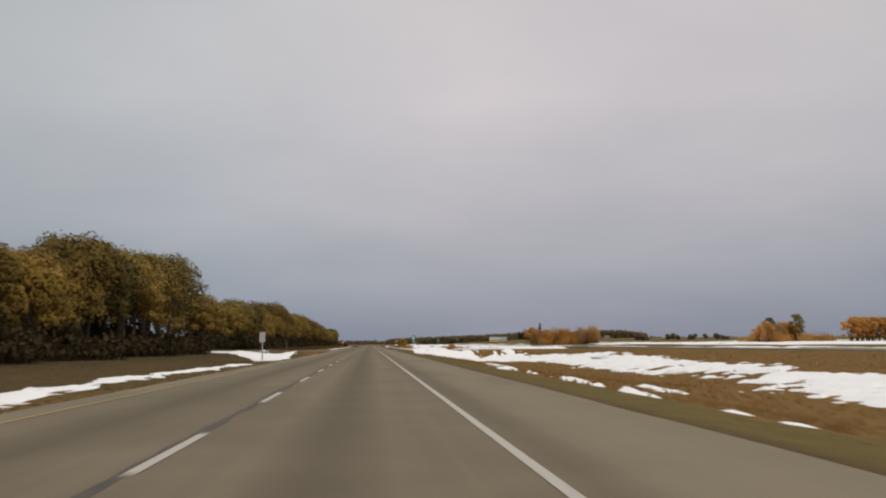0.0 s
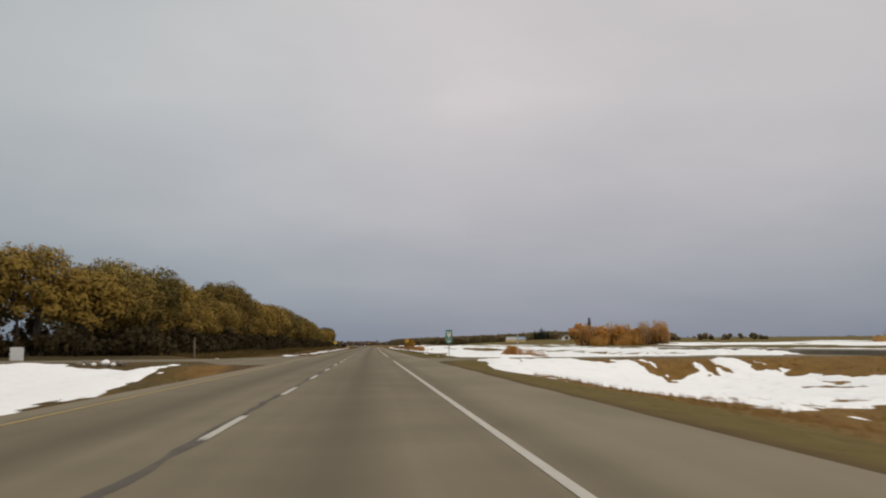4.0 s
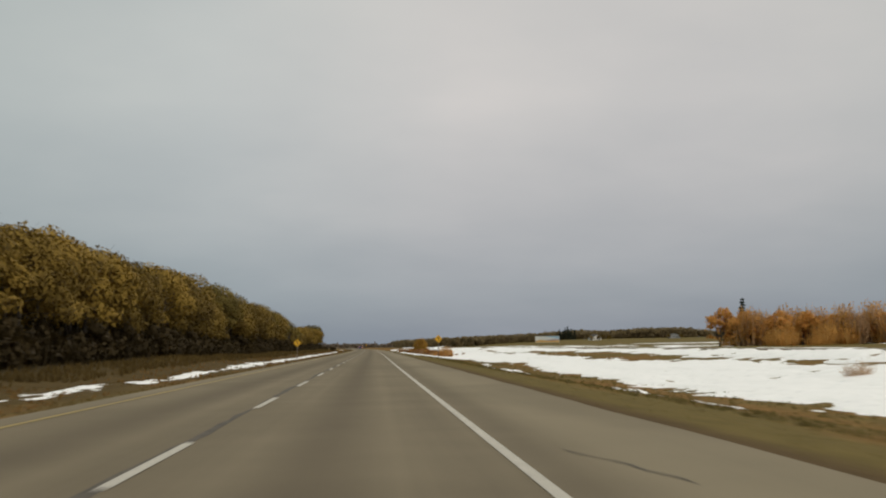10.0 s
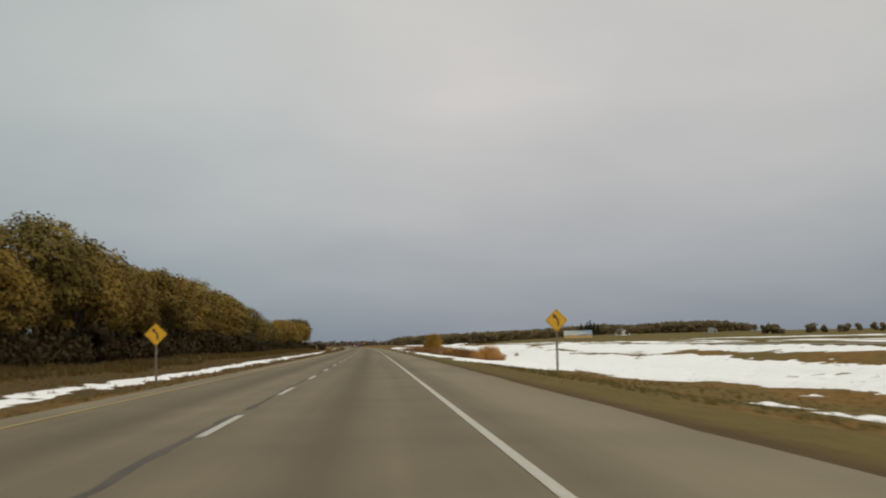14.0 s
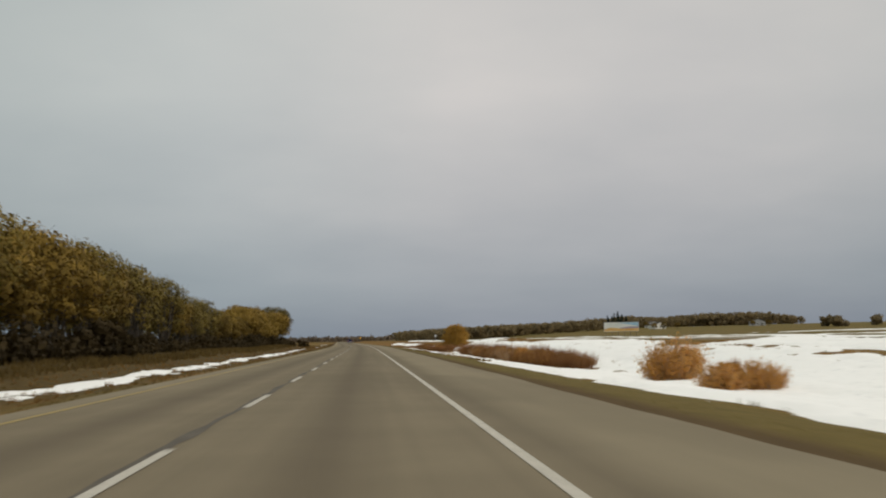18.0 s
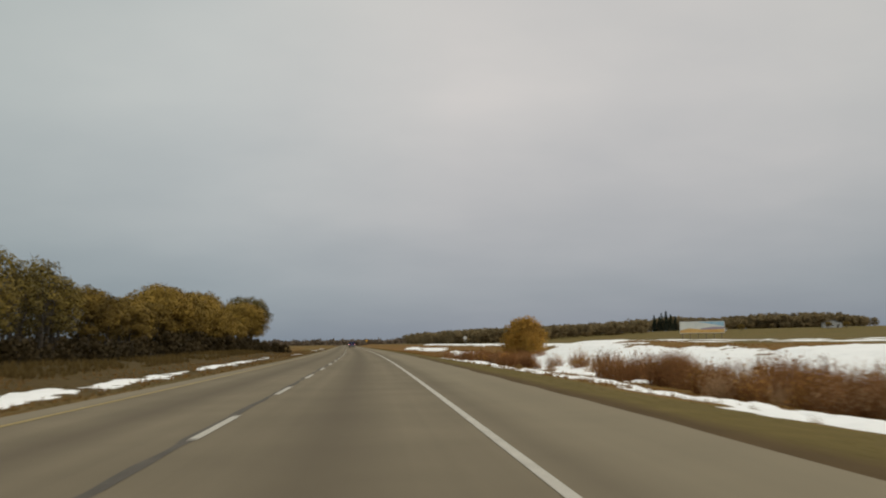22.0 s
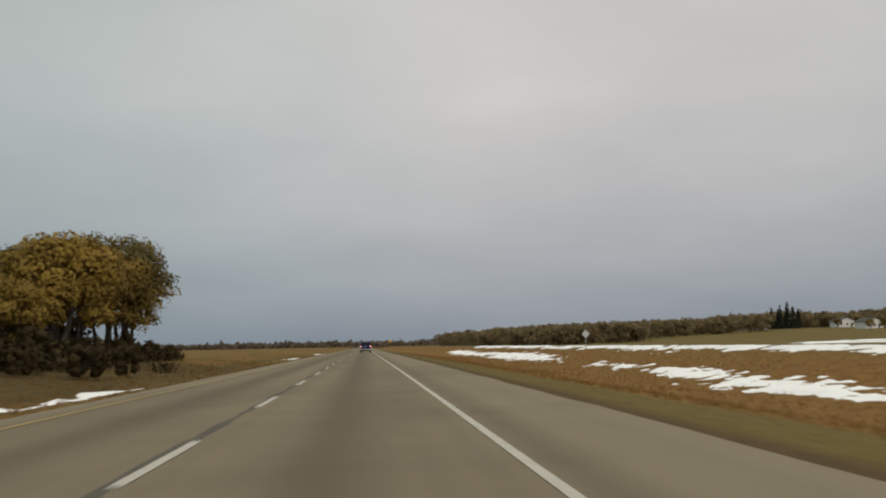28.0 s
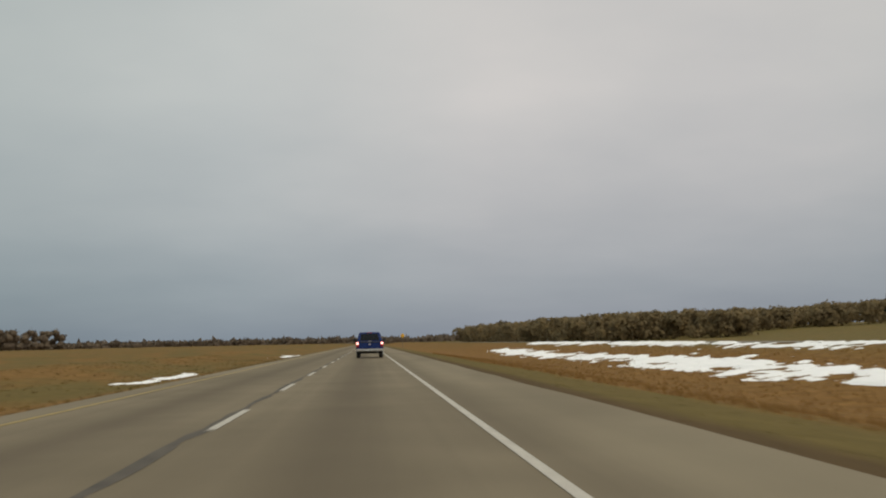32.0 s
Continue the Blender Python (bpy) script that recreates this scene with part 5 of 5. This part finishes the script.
def blank_sign(s, u, w, h, top, label, name="road_sign", posts=1, stem=0.06, wood=WOODPOST, sheet=SIGN_BACK):
    g = float(ground(s, u))
    e = thing(name, at(s, u, None, 2), label, "road sign")
    t_ = top - g
    for k in range(posts):
        post(e, 0.0 if posts == 1 else (k - 0.5) * w * 0.6, t_ - 0.05, wood, stem, stem)
    pl = plate(e, rounded(w, h, 0.06), t_ - h / 2, SIGN_WHITE)
    plate(pl, rounded(w * 0.94, h * 0.96, 0.05), t_ - h / 2, sheet, "plain inner field", -0.013, 0.002, "face")
    return e


blank_sign(142, -16.3, 0.78, 1.38, 2.9, "tall pale rectangular road sign on a thick grey post in snow", stem=0.085, wood=STEEL)
blank_sign(216, -35.6, 1.3, 1.35, 1.25, "low pale sign on two short posts beside the side road", posts=2, sheet=SIGN_WHITE)
e = thing("marker_post", at(197 + 17, -18.4, None, 0), "brown wooden marker post beside the side road", "post")
part("shaft", box(-0.07, 0.07, -0.07, 0.07, -0.4, 2.0, 0.015, 1), WOODPOST, e)
part("cap", box(-0.085, 0.085, -0.085, 0.085, 1.98, 2.03, 0.01, 1), WOODPOST, e)

# a plain yellow diamond far along the right verge
e = thing("warning_sign", at(1240, 8.3, None, 2), "small plain yellow diamond sign standing in verge grass", "road sign")
gz = 2.9 - float(ground(1240, 8.3))
post(e, 0.0, gz + 0.5, WOODPOST, 0.055, 0.055)
plate(e, diamond(0.95), gz, SIGN_YELLOW)


# octagonal sign for the side road's traffic, its bare back towards the highway
e = thing("stop_sign", at(212, 12.4, None, 90), "octagonal stop sign seen from its dark grey back", "road sign")
gz = 1.70 - float(ground(212, 12.4))
post(e, 0.0, gz + 0.36, STEEL, 0.035, 0.035)
octagon = [(0.40 * math.cos(radians(22.5 + 45 * k)), 0.40 * math.sin(radians(22.5 + 45 * k))) for k in range(8)]
pl = plate(e, octagon, gz, SIGN_BACK, "", 0.018, 0.004)
plate(pl, [(x * 0.98, z * 0.98) for x, z in octagon], gz, RED_LENS, "red sheeting", 0.013, 0.002, "face")


def clod_heap(s, u, label, seed=81):
    """Frozen clods of dirty snow pushed together, each a rough lump."""
    rnd = random.Random(seed)
    e = thing("snow_heap", at(s, u, None, 0), label, "snow heap")
    for k in range(9):
        r = rnd.uniform(0.15, 0.34)
        bm = bmesh.new()
        bmesh.ops.create_icosphere(bm, subdivisions=2, radius=r)
        for v in bm.verts:
            v.co *= 1 + 0.22 * math.sin(v.co.x * 11 + k) * math.sin(v.co.y * 9 + 2 * k) + rnd.uniform(-0.08, 0.08)
            v.co.z *= 0.75
        part("clod", moved(bm, -1.5 + 0.37 * k + rnd.uniform(-0.2, 0.2), rnd.uniform(-0.5, 0.5), r * 0.45), SNOW if k % 2 else GRAVEL, e, "" if k % 2 else "dirty grey clod")


clod_heap(187, -20.7, "low heap of dirty snow clods beside the side road")

# green route marker with a white crest
e = thing("route_marker", at(262, 9.3, None, 2), "green route marker with a white crest on a steel post", "road sign")
gz = -float(ground(262, 9.3))
post(e, 0.0, gz + 3.1)
post(e, -0.0, gz + 1.3)
tab = plate(e, rounded(0.96, 0.22, 0.03), gz + 3.05, SIGN_GREEN, "narrow upper tab", name="tab")
main = plate(e, rounded(0.96, 1.08, 0.05), gz + 2.38, SIGN_GREEN)
plate(main, rounded(0.92, 0.10, 0.02), gz + 2.85, SIGN_WHITE, "", -0.013, 0.002, "upper_band")
crest = [(0.33 * x, 0.28 * z) for x, z in ((-0.82, 0.72), (-0.45, 0.96), (0, 0.88), (0.45, 0.96), (0.82, 0.72), (1.0, 0.1), (0.8, -0.45), (0.4, -0.8), (0, -1.0), (-0.4, -0.8), (-0.8, -0.45), (-1.0, 0.1))]
shield = plate(main, crest, gz + 2.45, SIGN_WHITE, "white crest", -0.013, 0.002, "crest")
plate(shield, [(x * 0.5, z * 0.42) for x, z in crest], gz + 2.44, SIGN_CREAM, "cream centre", -0.016, 0.002, "emblem")
plate(main, rounded(0.86, 0.07, 0.02), gz + 2.02, SIGN_WHITE, "", -0.013, 0.002, "text_bar")
low = plate(e, rounded(0.96, 0.46, 0.04), gz + 1.56, SIGN_GREEN, "lower panel", name="lower_panel")
plate(low, rounded(0.90, 0.05, 0.01), gz + 1.74, SIGN_WHITE, "", -0.013, 0.002, "upper_band")
plate(low, rounded(0.6, 0.13, 0.02), gz + 1.54, SIGN_WHITE, "", -0.013, 0.002, "text_bar")


# ---- billboard and houses on the rise ----
bg = float(ground(1025, 127.5))
e = thing("billboard", at(1025, 127.5, None, -4), "long billboard printed with blue sky and wheat on timber posts", "billboard")
BW, BZ = 16.6, 2.55 - bg
pan = part("panel", box(-BW / 2, BW / 2, 0.0, 0.25, BZ, BZ + 4.4, 0.03, 1), HOUSE_WHITE, e)


def ad(outline, y, mat, name):
    part(name, moved(prism(outline, -0.01, 0.0), 0, y, BZ), mat, pan)


w2 = BW / 2 - 0.15
ad([(-w2, 0.15), (w2, 0.15), (w2, 4.25), (-w2, 4.25)], -0.004, AD_HAZE, "haze_print")
ad([(-w2 * 0.2, 4.2), (w2, 2.5), (w2, 4.2)], -0.02, AD_SKY, "sky_print")
ad([(-w2 * 0.1, 1.7), (w2 * 0.5, 2.3), (w2, 2.2), (w2, 1.5), (0, 1.3)], -0.035, AD_MAUVE, "hill_print")
ad([(-w2, 0.2), (w2, 0.2), (w2, 1.5), (0, 1.35), (-w2 * 0.6, 1.9), (-w2, 1.2)], -0.05, AD_WHEAT, "wheat_print")
part("frame_rail", box(-BW / 2 - 0.1, BW / 2 + 0.1, -0.06, 0.3, BZ + 4.4, BZ + 4.58, 0.02, 1), BLACK_TRIM, e, "dark top rail")
for k in range(6):
    xx = -BW / 2 + 1.0 + k * (BW - 2) / 5
    part("post", box(xx - 0.14, xx + 0.14, 0.26, 0.54, -0.6, BZ + 4.2, 0.02, 1), WOODPOST, e)


def house(s, u, turn, w, d, h, rise, wall_mat, roof_mat, label, windows=3):
    e = thing("house", at(s, u, None, turn, 0.1), label, "house")
    part("wall", prism([(-w / 2, 0), (w / 2, 0), (w / 2, h), (0, h + rise), (-w / 2, h)], 0, d), wall_mat, e)
    for sg in (-1, 1):
        bm = prism([(0, h + rise + 0.02), (sg * (w / 2 + 0.4), h - 0.4 * rise / (w / 2) + 0.02), (sg * (w / 2 + 0.4), h - 0.4 * rise / (w / 2) + 0.2), (0, h + rise + 0.22)], -0.4, d + 0.4)
        part("roof", bm, roof_mat, e, "dark shingled slope")
    for k in range(windows):
        xx = -w / 2 + (k + 0.5) * w / windows
        fr = part("window", box(xx - 0.55, xx + 0.55, -0.06, 0.03, 1.0, 2.2, 0.02, 1), HOUSE_WHITE, e)
        part("pane", box(xx - 0.45, xx + 0.45, -0.075, -0.055, 1.1, 2.1), DARK_GLASS, fr)
    part("door", box(w * 0.33 - 0.45 - 0.9, w * 0.33 + 0.0 - 0.9 + 0.45, -0.05, 0.03, 0.1, 2.15, 0.02, 1), ROOF_DARK, e)
    part("chimney", box(w * 0.15, w * 0.15 + 0.6, d * 0.5, d * 0.5 + 0.6, h + rise * 0.5, h + rise + 0.9, 0.02, 1), ROOF_DARK, e)


house(1268, 220, 20, 9.5, 7, 3.0, 1.7, HOUSE_WHITE, ROOF_DARK, "low white farmhouse with a dark roof on the rise")
house(1283, 297, -15, 11, 8, 3.2, 1.6, HOUSE_GREY, ROOF_DARK, "grey farm shed with a pale roof near the woods")
house(1322, 232, 10, 10, 7, 3.0, 1.8, HOUSE_WHITE, ROOF_DARK, "white house beside tall spruces on the hill")


# ---- pickup truck ahead in the lane ----
def wheel(parent, x, y, side):
    bm = cyl(0.40, 0.27, 28, axis="X")
    bmesh.ops.bevel(bm, geom=[ed for ed in bm.edges if ed.calc_face_angle(0) > 1.0], offset=0.05, segments=3, affect="EDGES")
    ty = part("tyre", moved(bm, x, y, 0.40), RUBBER, parent)
    part("rim", moved(cyl(0.25, 0.10, 20, 0.21, "X"), x + side * 0.10, y, 0.40), CHROME, ty)
    for k in range(6):
        a = 2 * math.pi * k / 6
        part("spoke", box(x + side * 0.13, x + side * 0.165, y + math.cos(a) * 0.13 - 0.035, y + math.cos(a) * 0.13 + 0.035, 0.40 + math.sin(a) * 0.13 - 0.035, 0.40 + math.sin(a) * 0.13 + 0.035, 0.01, 1), STEEL, ty)


def tapered_cab(x, zt, zb, inset):
    """The cab's greenhouse, drawn in towards the roof."""
    bm = side_prism([(1.78, zb), (4.15, zb), (3.35, zt - 0.05), (3.0, zt), (2.05, zt), (1.88, zt - 0.06)], -x, x)
    for v in bm.verts:
        f = (v.co.z - zb) / (zt - zb)
        v.co.x *= 1 - inset * f
    bmesh.ops.bevel(bm, geom=bm.edges[:], offset=0.05, segments=2, affect="EDGES")
    return bm


def pickup(s, u):
    e = thing("pickup_truck", at(s, u, 0.0, 0), "blue crew-cab pickup truck with lit brake lamps on the highway", "pickup truck")
    W = 1.0
    body = part("body", side_prism([(0.12, 0.62), (0.10, 1.22), (1.78, 1.24), (4.1, 1.22), (5.55, 1.14), (5.72, 0.95), (5.72, 0.55), (5.2, 0.48), (4.95, 0.50), (4.85, 0.78), (4.62, 0.92), (4.38, 0.92), (4.15, 0.78), (4.05, 0.46),
                                        (1.75, 0.46), (1.62, 0.78), (1.40, 0.92), (1.14, 0.92), (0.92, 0.78), (0.80, 0.52), (0.35, 0.56)], -W, W, 0.035), BLUE_PAINT, e)
    part("bed_floor", box(-0.8, 0.8, 0.25, 1.74, 1.238, 1.248), BLACK_TRIM, body, "dark bed cover")
    cab = part("cab", tapered_cab(0.94, 1.93, 1.22, 0.20), BLUE_PAINT, e)
    part("rear_window", prism([(-0.72, 1.30), (0.72, 1.30), (0.62, 1.80), (-0.62, 1.80)], 1.80, 1.775, 0.0), DARK_GLASS, cab, "dark tinted rear window")
    for sg in (-1, 1):
        bm = side_prism([(1.98, 1.28), (2.75, 1.28), (2.75, 1.80), (2.12, 1.80)], 0.0, 0.02)
        for v in bm.verts:
            v.co.x = sg * (0.945 - 0.20 * 0.94 * (v.co.z - 1.22) / 0.71 + v.co.x)
        part("side_window", bm, DARK_GLASS, cab)
        bm = side_prism([(2.85, 1.28), (3.95, 1.28), (3.35, 1.80), (2.85, 1.80)], 0.0, 0.02)
        for v in bm.verts:
            v.co.x = sg * (0.945 - 0.20 * 0.94 * (v.co.z - 1.22) / 0.71 + v.co.x)
        part("side_window", bm, DARK_GLASS, cab)
        part("mirror", box(sg * 1.12 - 0.13, sg * 1.12 + 0.13, 3.62, 3.74, 1.22, 1.46, 0.03), BLACK_TRIM, e)
        for yy in (2.72, 3.85):
            part("door_handle", box(sg * 1.0 - 0.02, sg * 1.0 + 0.03 * sg + 0.01, yy - 0.75, yy - 0.55, 1.08, 1.12, 0.008, 1), CHROME, e)
        tl = part("tail_lamp", box(sg * 0.90 - 0.10, sg * 0.90 + 0.09, 0.055, 0.22, 0.82, 1.20, 0.025), RED_LENS, e, "tall red tail lamp")
        part("stop_lamp", box(sg * 0.90 - 0.075, sg * 0.90 + 0.075, 0.035, 0.06, 1.00, 1.16, 0.01, 1), STOP_LAMP, tl, "lit brake lamp")
        part("mud_flap", box(sg * 0.83 - 0.14, sg * 0.83 + 0.14, 0.72, 0.735, 0.22, 0.62), RUBBER, e)
        part("step_bar", box(sg * 0.99 - 0.07, sg * 0.99 + 0.07, 1.85, 3.95, 0.36, 0.43, 0.025), CHROME, e)
        for yy in (1.27, 4.5):
            wheel(e, sg * 0.84, yy, sg)
    gate = part("tailgate", box(-0.79, 0.79, 0.06, 0.14, 0.66, 1.215, 0.02), BLUE_PAINT, e)
    part("gate_crease", box(-0.74, 0.74, 0.035, 0.062, 1.13, 1.20, 0.012), BLACK_TRIM, gate, "dark upper gate ledge")
    part("gate_emblem", box(-0.10, 0.10, 0.048, 0.062, 0.98, 1.04, 0.006, 1), CHROME, gate, "plain bright oval")
    part("gate_handle", box(-0.14, 0.14, 0.03, 0.062, 1.205, 1.235, 0.006, 1), CHROME, gate)
    bump_ = part("rear_bumper", box(-0.98, 0.98, -0.08, 0.12, 0.50, 0.68, 0.03), CHROME, e, "chrome rear bumper")
    part("bumper_step", box(-0.42, 0.42, -0.09, 0.10, 0.672, 0.70, 0.008, 1), BLACK_TRIM, bump_)
    pl = part("number_plate", box(-0.155, 0.155, -0.10, -0.082, 0.53, 0.66, 0.004, 1), SIGN_WHITE, bump_, "pale plate")
    part("plate_bar", box(-0.11, 0.11, -0.105, -0.099, 0.575, 0.615), BLACK_TRIM, pl)
    part("hitch", box(-0.05, 0.05, -0.16, 0.2, 0.40, 0.48, 0.01, 1), BLACK_TRIM, e)
    part("rear_axle", moved(cyl(0.06, 1.5, 10, axis="X"), 0, 1.27, 0.38), BLACK_TRIM, e)
    part("front_axle", moved(cyl(0.06, 1.5, 10, axis="X"), 0, 4.5, 0.38), BLACK_TRIM, e)
    part("exhaust", moved(cyl(0.04, 0.8, 10, axis="Y"), 0.55, 0.55, 0.42), STEEL, e)
    part("high_stop_lamp", box(-0.17, 0.17, 1.83, 1.90, 1.86, 1.895, 0.006, 1), RED_LENS, cab, "narrow red high brake lamp")
    part("underbody", box(-0.70, 0.70, 0.3, 5.4, 0.40, 0.55, 0.02), BLACK_TRIM, e)
    part("grille", box(-0.75, 0.75, 5.70, 5.76, 0.62, 1.05, 0.02), BLACK_TRIM, e)
    part("front_bumper", box(-0.97, 0.97, 5.62, 5.86, 0.42, 0.64, 0.03), CHROME, e)
    return e


pickup(1005.0, -1.45)
